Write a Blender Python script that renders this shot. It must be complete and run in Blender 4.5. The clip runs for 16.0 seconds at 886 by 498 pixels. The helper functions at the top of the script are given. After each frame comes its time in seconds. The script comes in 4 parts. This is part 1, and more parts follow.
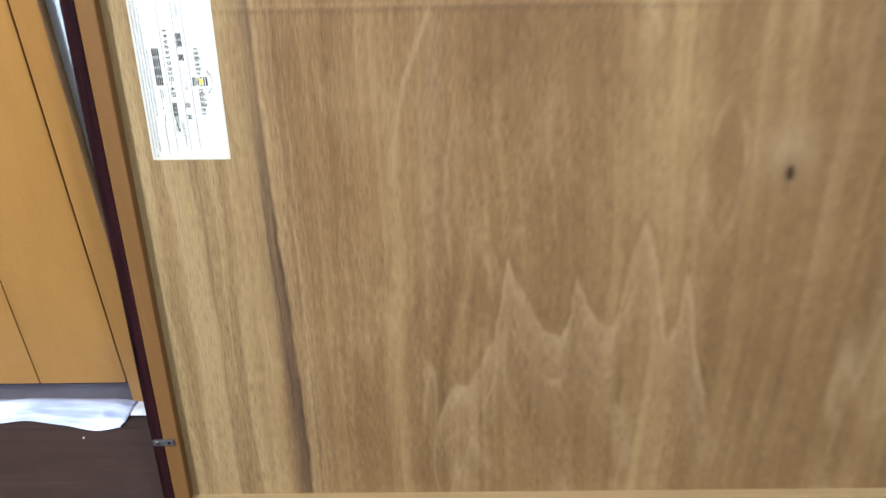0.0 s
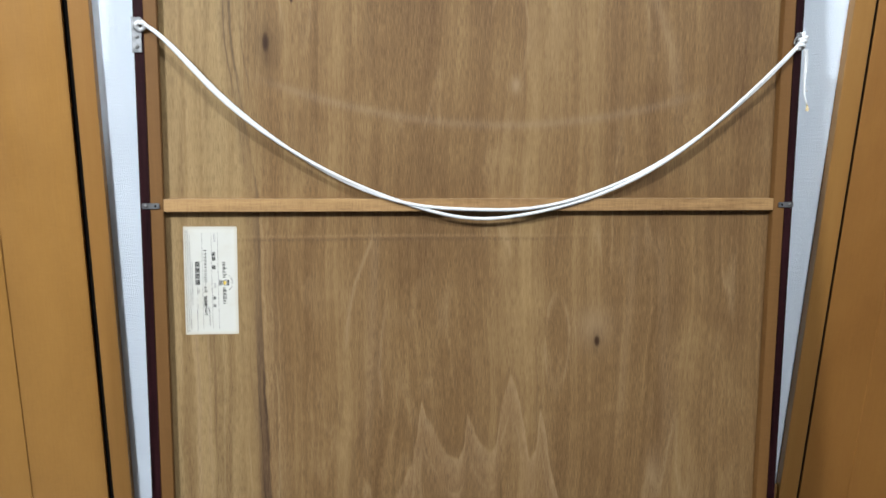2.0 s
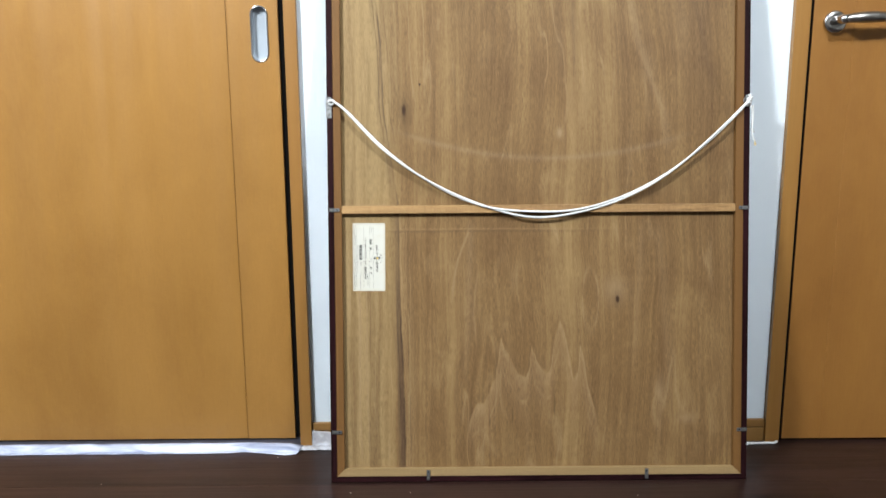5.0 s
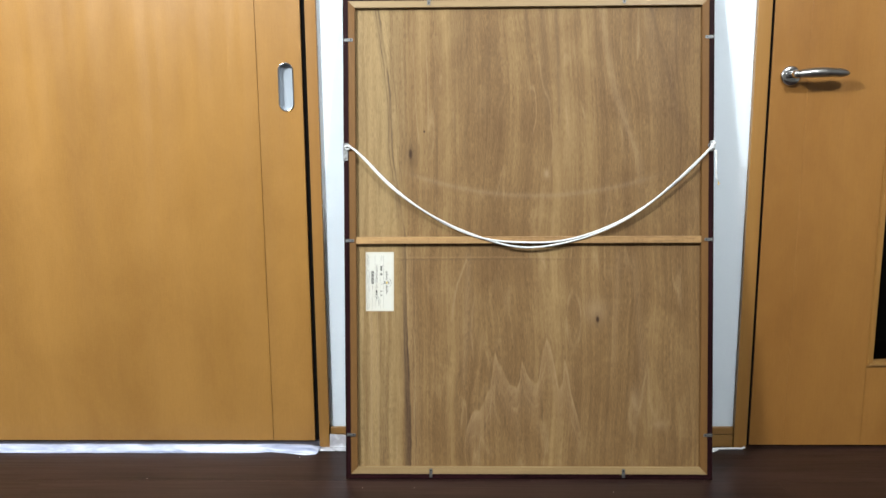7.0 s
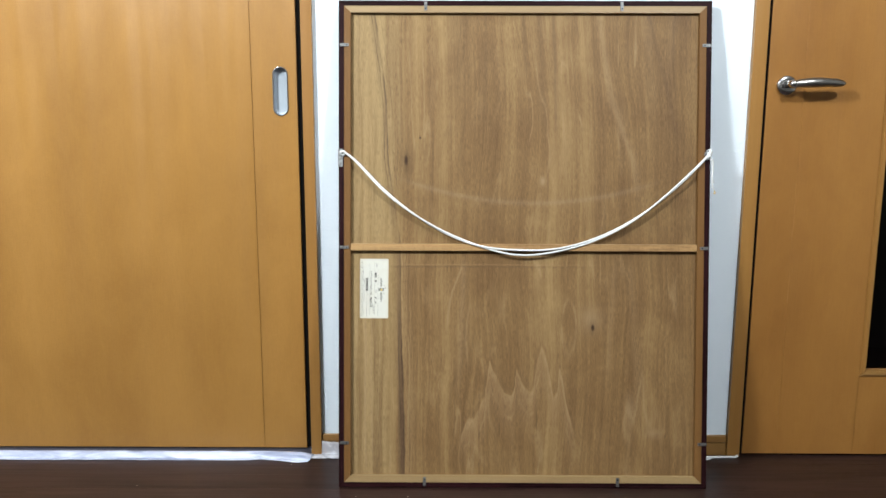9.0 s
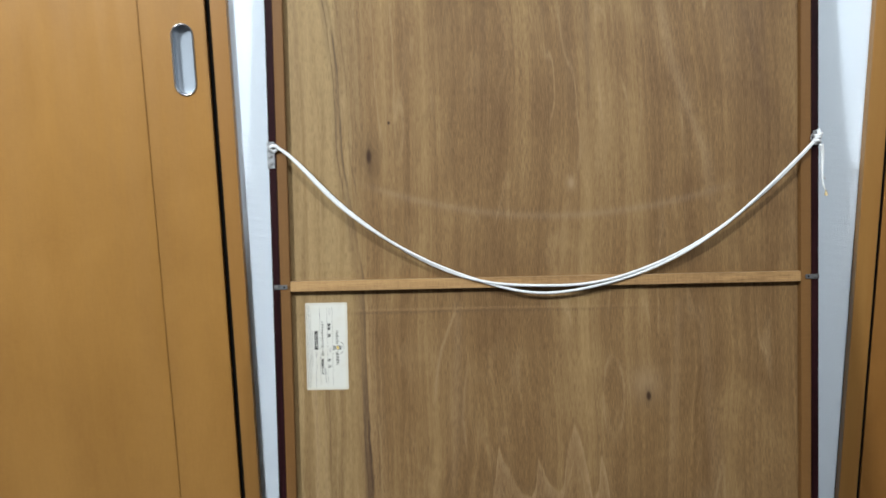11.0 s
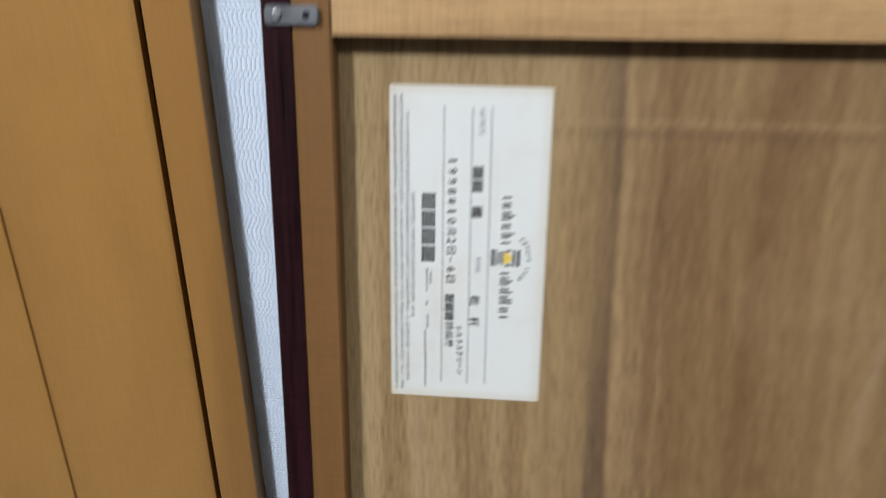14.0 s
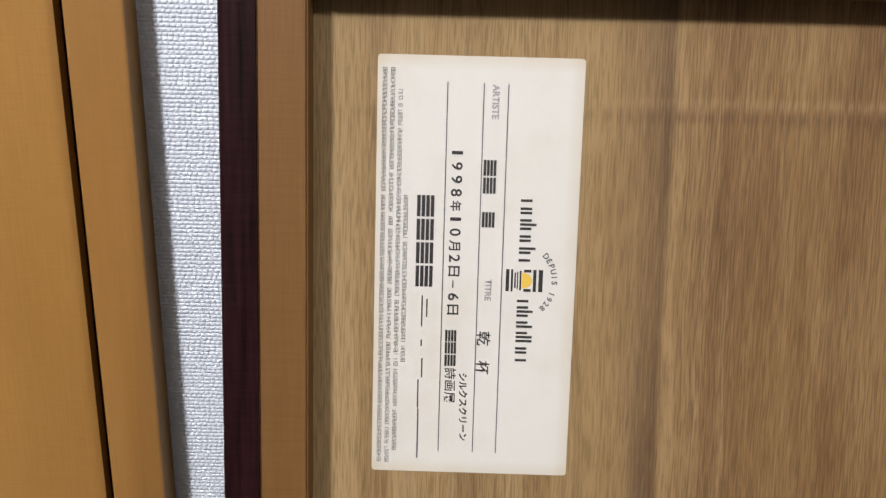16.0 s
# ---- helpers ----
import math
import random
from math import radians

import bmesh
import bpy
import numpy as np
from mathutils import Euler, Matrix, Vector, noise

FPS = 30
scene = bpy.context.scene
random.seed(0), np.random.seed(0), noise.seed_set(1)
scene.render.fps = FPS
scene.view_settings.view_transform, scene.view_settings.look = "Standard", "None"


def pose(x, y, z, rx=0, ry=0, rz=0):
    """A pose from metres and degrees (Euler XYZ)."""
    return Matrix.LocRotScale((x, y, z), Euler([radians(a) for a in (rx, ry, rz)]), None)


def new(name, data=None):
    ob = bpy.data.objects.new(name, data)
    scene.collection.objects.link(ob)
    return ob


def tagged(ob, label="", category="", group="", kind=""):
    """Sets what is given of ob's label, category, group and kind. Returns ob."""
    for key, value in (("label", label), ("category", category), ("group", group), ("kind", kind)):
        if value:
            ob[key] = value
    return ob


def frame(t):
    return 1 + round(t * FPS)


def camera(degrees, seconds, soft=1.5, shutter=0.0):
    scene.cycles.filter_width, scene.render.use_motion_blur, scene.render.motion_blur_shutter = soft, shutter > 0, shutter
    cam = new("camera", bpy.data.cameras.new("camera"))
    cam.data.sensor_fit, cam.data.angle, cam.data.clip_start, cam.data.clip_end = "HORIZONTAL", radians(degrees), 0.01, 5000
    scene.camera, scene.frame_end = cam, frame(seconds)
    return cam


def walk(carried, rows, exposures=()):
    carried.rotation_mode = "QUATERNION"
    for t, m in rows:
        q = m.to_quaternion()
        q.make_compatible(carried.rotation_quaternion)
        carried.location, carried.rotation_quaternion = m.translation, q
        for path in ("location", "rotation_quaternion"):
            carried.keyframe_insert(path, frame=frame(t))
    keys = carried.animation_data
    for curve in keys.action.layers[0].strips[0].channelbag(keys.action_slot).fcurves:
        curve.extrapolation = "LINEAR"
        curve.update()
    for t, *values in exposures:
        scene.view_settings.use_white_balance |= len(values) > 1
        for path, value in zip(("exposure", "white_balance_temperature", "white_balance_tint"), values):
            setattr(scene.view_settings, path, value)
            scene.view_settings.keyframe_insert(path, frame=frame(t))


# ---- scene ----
cam = camera(56.119, 16.0, shutter=0.4)

PATH = [
    (0.0, pose(-0.0953, -0.7960, 0.7571, 56.091, 1.150, 0.152)),
    (0.2, pose(-0.0843, -0.9152, 0.7889, 58.887, 0.158, -0.881)),
    (0.5, pose(-0.0908, -1.0522, 0.8044, 61.506, -1.403, -0.873)),
    (1.0, pose(-0.1336, -1.1202, 0.8165, 66.808, -3.293, -4.100)),
    (1.5, pose(-0.1673, -1.1447, 0.7977, 73.736, -2.139, -7.397)),
    (2.0, pose(-0.1579, -1.2136, 0.8397, 74.079, -1.437, -6.974)),
    (2.5, pose(-0.1881, -1.2887, 0.8666, 71.943, -1.099, -6.219)),
    (3.0, pose(-0.2144, -1.3840, 0.8974, 72.062, -0.648, -6.342)),
    (3.5, pose(-0.2132, -1.4960, 0.9143, 71.811, -0.296, -5.114)),
    (4.0, pose(-0.2196, -1.5817, 0.8872, 72.657, 0.923, -3.887)),
    (4.5, pose(-0.2053, -1.7344, 0.8618, 76.234, 0.727, -2.215)),
    (5.0, pose(-0.1815, -1.8831, 0.8450, 78.941, 0.336, -0.455)),
    (5.2, pose(-0.1700, -1.9371, 0.8381, 79.957, 0.502, 0.024)),
    (7.3, pose(-0.1318, -2.1380, 0.9388, 79.795, 0.364, 1.140)),
    (7.5, pose(-0.1348, -2.1401, 0.9431, 79.380, 0.181, 1.040)),
    (8.0, pose(-0.1440, -2.1365, 0.9424, 79.211, -0.105, 0.793)),
    (8.5, pose(-0.1544, -2.1343, 0.9429, 79.593, -0.463, 0.371)),
    (8.7, pose(-0.1564, -2.1354, 0.9441, 79.842, -0.352, 0.257)),
    (10.8, pose(-0.1288, -1.5353, 0.9111, 78.997, 1.175, 0.545)),
    (11.0, pose(-0.1302, -1.4565, 0.9097, 78.828, 1.219, -0.178)),
    (11.5, pose(-0.1543, -1.2336, 0.8953, 77.051, 1.378, -0.969)),
    (12.0, pose(-0.1445, -1.0593, 0.8949, 77.543, 1.649, -1.606)),
    (12.5, pose(-0.1535, -0.9064, 0.8684, 73.897, 1.273, 0.252)),
    (13.0, pose(-0.2041, -0.7282, 0.8102, 66.970, 0.924, 4.016)),
    (13.5, pose(-0.2066, -0.5959, 0.7682, 63.475, 2.428, 8.513)),
    (14.0, pose(-0.3080, -0.4542, 0.6500, 63.745, 0.404, 5.403)),
    (14.5, pose(-0.3417, -0.3765, 0.5570, 68.173, -0.961, 2.204)),
    (15.0, pose(-0.3412, -0.3648, 0.5570, 73.080, -1.186, 1.298)),
    (15.5, pose(-0.3364, -0.3905, 0.5660, 73.687, -1.082, 1.134)),
    (16.0, pose(-0.3390, -0.3951, 0.5737, 73.406, -1.165, 0.784)),
]
# the phone's own exposure and white balance drift along the way
EXPOSURES = [(0.0, 1.08, 5800, 8), (0.5, 0.88, 5850, 8), (1.0, 0.80, 6000, 9), (1.5, 0.32, 5950, 8), (2.0, 0.57, 6150, 8), (2.5, 0.62, 6250, 7), (5.0, 0.74, 6350, 6), (8.0, 0.72, 6450, 5),
             (10.8, 0.41, 6200, 6), (11.5, 0.33, 6200, 6), (12.5, 0.38, 6400, 8), (13.0, 0.36, 6130, 9), (13.5, 0.31, 6030, 8), (14.0, 0.35, 5930, 11), (14.5, 0.43, 6450, 16),
             (15.0, 0.25, 6500, 18), (15.5, 0.35, 6600, 17), (16.0, 0.41, 6700, 17)]
walk(cam, PATH, EXPOSURES)

# ---- light ----
world = bpy.data.worlds.new("world")
world.use_nodes = True
world.node_tree.nodes["Background"].inputs["Color"].default_value = (0.8, 0.85, 1.0, 1)
world.node_tree.nodes["Background"].inputs["Strength"].default_value = 0.02
scene.world = world


def ceiling_lamp(x, y, watts, size, colour):
    data = bpy.data.lights.new("ceiling_lamp", "POINT")
    data.shadow_soft_size, data.energy, data.color = size, watts, colour
    ob = new("ceiling_lamp", data)
    ob.matrix_world = pose(x, y, 2.16)
    return ob


ceiling_lamp(-1.55, -1.8, 210, 0.15, (0.975, 0.985, 1.0))
ceiling_lamp(0.80, -1.8, 86, 0.09, (0.975, 0.985, 1.0))


# ---- materials ----
class Mat:
    """A node material under construction, with short calls for the nodes that the surfaces need."""

    def __init__(self, name, rough=0.5, metal=0.0):
        self.m = bpy.data.materials.new(name)
        self.m.use_nodes = True
        self.t = self.m.node_tree
        self.b = self.t.nodes["Principled BSDF"]
        self.b.inputs["Roughness"].default_value = rough
        self.b.inputs["Metallic"].default_value = metal
        co = self.t.nodes.new("ShaderNodeTexCoord")
        self.p = co.outputs["Object"]
        sep = self.t.nodes.new("ShaderNodeSeparateXYZ")
        self.t.links.new(self.p, sep.inputs[0])
        self.x, self.y, self.z = sep.outputs

    def put(self, socket, v):
        if isinstance(v, bpy.types.NodeSocket):
            self.t.links.new(v, socket)
        elif isinstance(v, tuple) and len(v) == 3 and socket.type == "RGBA":
            socket.default_value = (*v, 1)
        else:
            socket.default_value = v

    def op(self, kind, a, b=0.0, c=0.0, clamp=False):
        n = self.t.nodes.new("ShaderNodeMath")
        n.operation, n.use_clamp = kind, clamp
        for s, v in zip(n.inputs, (a, b, c)):
            self.put(s, v)
        return n.outputs[0]

    def add(self, *terms):
        out = terms[0]
        for q in terms[1:]:
            out = self.op("ADD", out, q)
        return out

    def mul(self, a, b):
        return self.op("MULTIPLY", a, b)

    def vec(self, x, y, z):
        n = self.t.nodes.new("ShaderNodeCombineXYZ")
        for s, v in zip(n.inputs, (x, y, z)):
            self.put(s, v)
        return n.outputs[0]

    def stretch(self, sx, sy, sz, shift=(0, 0, 0)):
        n = self.t.nodes.new("ShaderNodeMapping")
        n.inputs["Scale"].default_value, n.inputs["Location"].default_value = (sx, sy, sz), shift
        self.t.links.new(self.p, n.inputs["Vector"])
        return n.outputs[0]

    def noise(self, vec, scale=1.0, detail=3.0, rough=0.55, distort=0.0):
        n = self.t.nodes.new("ShaderNodeTexNoise")
        for k, v in (("Vector", vec), ("Scale", scale), ("Detail", detail), ("Roughness", rough), ("Distortion", distort)):
            self.put(n.inputs[k], v)
        return n.outputs[0]

    def step(self, v, lo, hi, a=0.0, b=1.0):
        n = self.t.nodes.new("ShaderNodeMapRange")
        n.interpolation_type = "SMOOTHSTEP"
        for s, q in zip(n.inputs, (v, lo, hi, a, b)):
            self.put(s, q)
        return n.outputs[0]

    def ramp(self, fac, *stops):
        n = self.t.nodes.new("ShaderNodeValToRGB")
        els = n.color_ramp.elements
        els[1].position = 1.0
        for at, col in stops[1:-1]:
            els.new(at)
        els[0].position, els[len(stops) - 1].position = stops[0][0], stops[-1][0]
        for e, (at, col) in zip(els, stops):
            e.color = (*col, 1)
        self.put(n.inputs[0], fac)
        return n.outputs[0]

    def graph(self, v, pts):
        """A broken line: pairs of (v, value), read off at v."""
        xs, ys = [p[0] for p in pts], [p[1] for p in pts]
        low, tall = min(ys), max(ys) - min(ys)
        t = self.op("DIVIDE", self.add(v, -xs[0]), xs[-1] - xs[0], clamp=True)
        grey = self.ramp(t, *[((x - xs[0]) / (xs[-1] - xs[0]), ((y - low) / tall,) * 3) for x, y in pts])
        return self.add(self.mul(grey, tall), low)

    def mix(self, fac, a, b, how="MIX"):
        n = self.t.nodes.new("ShaderNodeMix")
        n.data_type, n.blend_type = "RGBA", how
        self.put(n.inputs[0], fac)
        self.put(n.inputs[6], a)
        self.put(n.inputs[7], b)
        return n.outputs[2]

    def bell(self, v, width):
        q = self.op("DIVIDE", v, width)
        return self.op("POWER", 2.718, self.mul(self.mul(q, q), -1.0))

    def bump(self, height, dist, strength=1.0):
        n = self.t.nodes.new("ShaderNodeBump")
        n.inputs["Strength"].default_value, n.inputs["Distance"].default_value = strength, dist
        self.put(n.inputs["Height"], height)
        self.t.links.new(n.outputs[0], self.b.inputs["Normal"])

    def colour(self, v):
        self.put(self.b.inputs["Base Color"], v)

    def rough(self, v):
        self.put(self.b.inputs["Roughness"], v)

    def random(self):
        return self.t.nodes.new("ShaderNodeObjectInfo").outputs["Random"]


def wood(name, dark, light, along="z", mottle=0.0, rough=0.42, pore=0.25, band=5.0, fine=260.0, relief=0.00025, shine=0.5, linen=0.32):
    """Planed wood: broad bands, figure and short pores that run along one axis; linen: a fine crossed print."""
    m = Mat(name)
    def s(a, l):
        return {"x": (l, a, a), "z": (a, a, l)}[along]
    r = m.mul(m.random(), 7.0)
    def at(a, l):
        n = m.t.nodes.new("ShaderNodeVectorMath")
        n.operation = "ADD"
        m.put(n.inputs[0], m.stretch(*s(a, l)))
        m.put(n.inputs[1], m.vec(r, r, r))
        return n.outputs[0]
    wide = m.noise(at(band, band * 0.09), 1.0, 3.0, 0.5, 0.6)
    mid = m.noise(at(band * 9, band * 0.35), 1.0, 3.0, 0.6, 0.4)
    thin = m.noise(at(fine, fine * 0.03), 1.0, 2.0, 0.6)
    spot = m.noise(at(band * 2.2, band * 1.1), 1.0, 4.0, 0.6, 0.5)
    f = m.add(m.mul(wide, 0.55), m.mul(mid, 0.3 - mottle * 0.6), m.mul(spot, mottle), m.mul(thin, pore), 0.03 - pore * 0.5 - mottle * 0.2)
    if linen:
        f = m.add(f, m.mul(m.noise(at(55, 900), 1.0, 2.0, 0.6), linen), m.mul(m.noise(at(900, 55), 1.0, 2.0, 0.6), linen), -linen)
    m.colour(m.ramp(f, (0.2, dark), (0.62, light)))
    m.rough(m.step(mid, 0.2, 0.8, rough - 0.06, rough + 0.08))
    m.b.inputs["Specular IOR Level"].default_value = shine
    m.bump(m.add(m.mul(thin, 0.7), m.mul(mid, 0.3)), relief)
    return m.m


def plywood():
    """The back panel: tan rotary-cut veneer with wandering grain, a dark vein, two knots, flame figure and rub marks."""
    m = Mat("plywood_veneer", 0.55)
    u, v = m.x, m.z
    lean = m.mul(m.add(m.noise(m.stretch(3.0, 1, 1.3, (5, 0, 2)), 1.0, 1.0), -0.5), 0.11)
    warp = m.mul(m.add(m.noise(m.stretch(9, 1, 5.0), 1.0, 3.0, 0.6), -0.5), 0.016)
    free = m.step(u, -0.26, -0.12, 0.15, 1.0)
    uw = m.add(u, warp, m.mul(lean, free))
    wide = m.noise(m.vec(m.mul(uw, 17.0), 0.0, m.mul(v, 0.50)), 1.0, 3.0, 0.55)
    mid = m.noise(m.vec(m.mul(uw, 55.0), 3.0, m.mul(v, 1.5)), 1.0, 3.0, 0.55, 0.5)
    us = m.add(u, m.mul(warp, 0.35))
    thin = m.noise(m.vec(m.mul(us, 1900.0), 5.0, m.mul(v, 70.0)), 1.0, 2.0, 0.6)
    fibre = m.noise(m.vec(m.mul(us, 900.0), 8.0, m.mul(v, 20.0)), 1.0, 2.0, 0.6)
    fleck = m.noise(m.vec(m.mul(u, 420.0), 9.0, m.mul(v, 55.0)), 1.0, 2.0, 0.6)
    blotch = m.noise(m.stretch(6.5, 1, 5.0, (3, 0, 7)), 1.0, 4.0, 0.6, 0.8)
    slim = m.noise(m.vec(m.mul(uw, 190.0), 4.0, m.mul(v, 2.6)), 1.0, 3.0, 0.6, 0.4)
    f = m.add(m.mul(slim, 0.34), m.mul(wide, 0.74), m.mul(mid, 0.26), m.mul(fibre, 0.06), m.mul(thin, 0.14), m.mul(blotch, 0.46), -0.505)
    col = m.ramp(f, (0.24, (0.097, 0.050, 0.019)), (0.48, (0.174, 0.103, 0.041)), (0.74, (0.264, 0.174, 0.076)))
    # contour figure of the peeled veneer: nested narrow loops, pale on one side and darker on the other
    h = m.noise(m.vec(m.mul(uw, 6.5), 1.0, m.mul(v, 0.95)), 1.0, 4.0, 0.55, 0.25)
    ring = m.op("SINE", m.mul(m.add(h, m.mul(m.add(fleck, -0.5), 0.003)), 78.0))
    here = m.step(m.noise(m.stretch(6, 1, 3.0, (2, 0, 5)), 1.0, 3.0), 0.44, 0.62)
    there = m.step(m.noise(m.stretch(6, 1, 3.0, (9, 0, 1)), 1.0, 3.0), 0.46, 0.64)
    col = m.mix(m.mul(m.mul(m.step(ring, 0.20, 1.0), here), 0.18), col, (0.319, 0.219, 0.109))
    col = m.mix(m.mul(m.mul(m.step(ring, -0.20, -1.0), there), 0.24), col, (0.079, 0.043, 0.019))
    # thin pale streaks that wander along the grain
    n = m.noise(m.vec(m.mul(uw, 15.0), 6.0, m.mul(v, 1.9)), 1.0, 2.0, 0.5)
    here = m.step(m.noise(m.stretch(7, 1, 4, (2, 0, 5)), 1.0, 2.0), 0.50, 0.62)
    col = m.mix(m.mul(m.mul(m.bell(m.add(n, -0.52), 0.013), here), 0.34), col, (0.343, 0.242, 0.128))
    # paler yellow sapwood along one side
    sap = m.mul(m.step(uw, -0.240, -0.315), m.step(mid, 0.30, 0.62, 0.35, 1.0))
    col = m.mix(m.mul(sap, 0.80), col, (0.311, 0.221, 0.103))
    # long light and dark streaks round the dark vein
    zone = m.mul(m.step(uw, -0.392, -0.365), m.step(uw, -0.185, -0.245))
    run = m.noise(m.vec(m.mul(uw, 72.0), 2.0, m.mul(v, 2.6)), 1.0, 4.0, 0.62, 1.1)
    low = m.step(v, 0.62, 0.50, 0.45, 1.0)
    col = m.mix(m.mul(m.mul(m.mul(zone, m.step(run, 0.54, 0.70)), low), 0.46), col, (0.380, 0.278, 0.142))
    col = m.mix(m.mul(m.mul(m.mul(zone, m.step(run, 0.44, 0.30)), low), 0.44), col, (0.091, 0.048, 0.023))
    wob2 = m.add(m.noise(m.vec(7.0, 0.0, m.mul(v, 14.0)), 1.0, 3.0, 0.6), -0.5)
    vc = m.add(m.graph(v, ((0.0, -0.254), (0.20, -0.257), (0.40, -0.264), (0.60, -0.266), (0.80, -0.2965), (0.92, -0.299), (1.02, -0.309), (1.16, -0.330))), m.mul(wob2, 0.008))
    dv = m.op("SUBTRACT", u, vc)
    vein = m.mul(m.step(dv, -0.020, -0.006), m.step(dv, 0.002, -0.001))
    vein = m.mul(vein, m.step(m.noise(m.stretch(60, 1, 3.2, (1, 0, 2)), 1.0, 3.0), 0.32, 0.60, 0.14, 0.85))
    vein = m.mul(vein, m.step(v, 0.64, 0.54, 0.45, 1.0))
    beside = m.mul(m.mul(m.step(dv, 0.000, 0.003), m.step(dv, 0.034, 0.008)), m.mul(m.step(v, 0.62, 0.54), m.step(slim, 0.30, 0.62, 0.05, 0.42)))
    col = m.mix(beside, col, (0.330, 0.225, 0.112))
    col = m.mix(vein, col, (0.068, 0.040, 0.025))
    for off, width, hi in ((0.000, 0.002, 0.793), (0.008, 0.001, 0.559), (-0.0130, 0.0011, 0.4)):
        gate = m.step(m.noise(m.vec(off * 900, 0.0, m.mul(v, 7.0)), 1.0, 2.0), 0.36, 0.56)
        strength = m.add(m.step(v, 0.64, 0.80, 0.30, 1.0), m.step(v, 0.45, 0.30, 0.0, 0.8))
        core = m.mul(m.mul(m.bell(m.add(dv, off), m.add(width, m.mul(wob2, 0.0022))), gate), strength)
        col = m.mix(m.mul(core, hi), col, (0.043, 0.024, 0.014))
    # soft streaks of the upper part, each along its own bent line
    tone_dark, tone_pale = (0.097, 0.055, 0.026), (0.297, 0.206, 0.113)
    for path, width, low, high, k, tone in (
            (((0.80, 0.116), (1.17, 0.108)), 0.0055, 0.84, 0.92, 0.42, tone_dark), (((0.95, 0.044), (1.17, 0.030)), 0.0050, 0.97, 1.05, 0.36, tone_dark),
            (((0.82, 0.090), (0.95, 0.078), (1.17, 0.072)), 0.0100, 0.84, 0.90, 0.30, tone_dark), (((0.60, 0.330), (0.80, 0.305), (0.95, 0.250), (1.17, 0.215)), 0.0085, 0.66, 0.80, 0.34, tone_pale),
            (((0.80, 0.420), (0.97, 0.385), (1.17, 0.335)), 0.0060, 0.82, 0.92, 0.42, tone_dark), (((0.80, -0.060), (1.17, -0.056)), 0.0045, 0.85, 0.95, 0.26, tone_dark),
            (((0.60, -0.118), (1.17, -0.125)), 0.0300, 0.85, 1.05, 0.26, tone_dark), (((0.10, 0.235), (0.55, 0.262)), 0.0060, 0.20, 0.34, 0.22, tone_pale),
            (((0.05, -0.128), (0.55, -0.110)), 0.0075, 0.16, 0.30, 0.26, tone_pale), (((0.05, 0.330), (0.55, 0.300)), 0.0120, 0.10, 0.30, 0.18, tone_pale),
            (((0.02, -0.349), (0.20, -0.353), (0.42, -0.351), (0.56, -0.358)), 0.0022, 0.02, 0.05, 0.52, tone_pale), (((0.02, -0.330), (0.25, -0.338), (0.56, -0.334)), 0.0016, 0.02, 0.10, 0.42, tone_pale),
            (((0.36, -0.152), (0.42, -0.149), (0.48, -0.139), (0.54, -0.116)), 0.0026, 0.37, 0.42, 0.46, tone_pale), (((0.28, -0.094), (0.36, -0.104), (0.44, -0.096)), 0.0024, 0.28, 0.33, 0.36, tone_pale)):
        off = m.op("SUBTRACT", m.add(u, warp), m.graph(v, path))
        col = m.mix(m.mul(m.mul(m.bell(off, m.step(mid, 0.2, 0.8, width * 0.6, width * 1.5)), m.mul(m.step(v, low, high), m.step(v, path[-1][0] + 0.03, path[-1][0] - 0.02))), k), col, tone)
    # flame figure: a ragged skyline of narrow points, pale along its edge, fainter ones nested below
    jit = m.mul(m.add(m.noise(m.stretch(45, 1, 30), 1.0, 3.0, 0.6), -0.5), 0.005)
    uj = m.add(u, jit)
    sky = m.graph(uj, ((-0.128, 0.05), (-0.114, 0.125), (-0.106, 0.152), (-0.094, 0.168), (-0.083, 0.165), (-0.074, 0.185), (-0.064, 0.208), (-0.056, 0.226), (-0.0505, 0.266),
                       (-0.0446, 0.312), (-0.038, 0.288), (-0.026, 0.270), (-0.014, 0.242), (-0.004, 0.228), (0.0085, 0.224), (0.0165, 0.240), (0.0216, 0.292), (0.029, 0.272),
                       (0.040, 0.246), (0.055, 0.232), (0.064, 0.240), (0.070, 0.302), (0.083, 0.348), (0.094, 0.320), (0.104, 0.270), (0.113, 0.218), (0.122, 0.232),
                       (0.1287, 0.296), (0.136, 0.262), (0.144, 0.205), (0.156, 0.165), (0.176, 0.08)))
    s = m.op("SUBTRACT", sky, m.add(v, m.mul(m.add(fleck, -0.5), 0.005)))
    near = m.mul(m.step(v, 0.03, 0.12), m.mul(m.step(u, -0.126, -0.110), m.step(u, 0.176, 0.150)))
    broken = m.step(m.noise(m.stretch(30, 1, 18, (7, 0, 3)), 1.0, 2.0), 0.34, 0.60, 0.15, 1.0)
    glow = m.mul(m.mul(m.step(s, -0.001, 0.006), m.step(s, 0.16, 0.0)), near)
    rim = m.mul(m.mul(m.mul(m.step(s, -0.003, 0.004), m.step(s, 0.040, 0.002)), near), broken)
    rim2 = m.mul(m.mul(m.bell(m.add(s, -0.060, m.mul(wob2, 0.03)), 0.0045), near), broken)
    shade = m.mul(m.mul(m.bell(m.add(s, 0.012), 0.008), near), 0.16)
    col = m.mix(m.mul(glow, 0.44), col, (0.255, 0.164, 0.083))
    col = m.mix(shade, col, (0.084, 0.045, 0.022))
    col = m.mix(m.mul(rim, 0.40), col, (0.338, 0.238, 0.127))
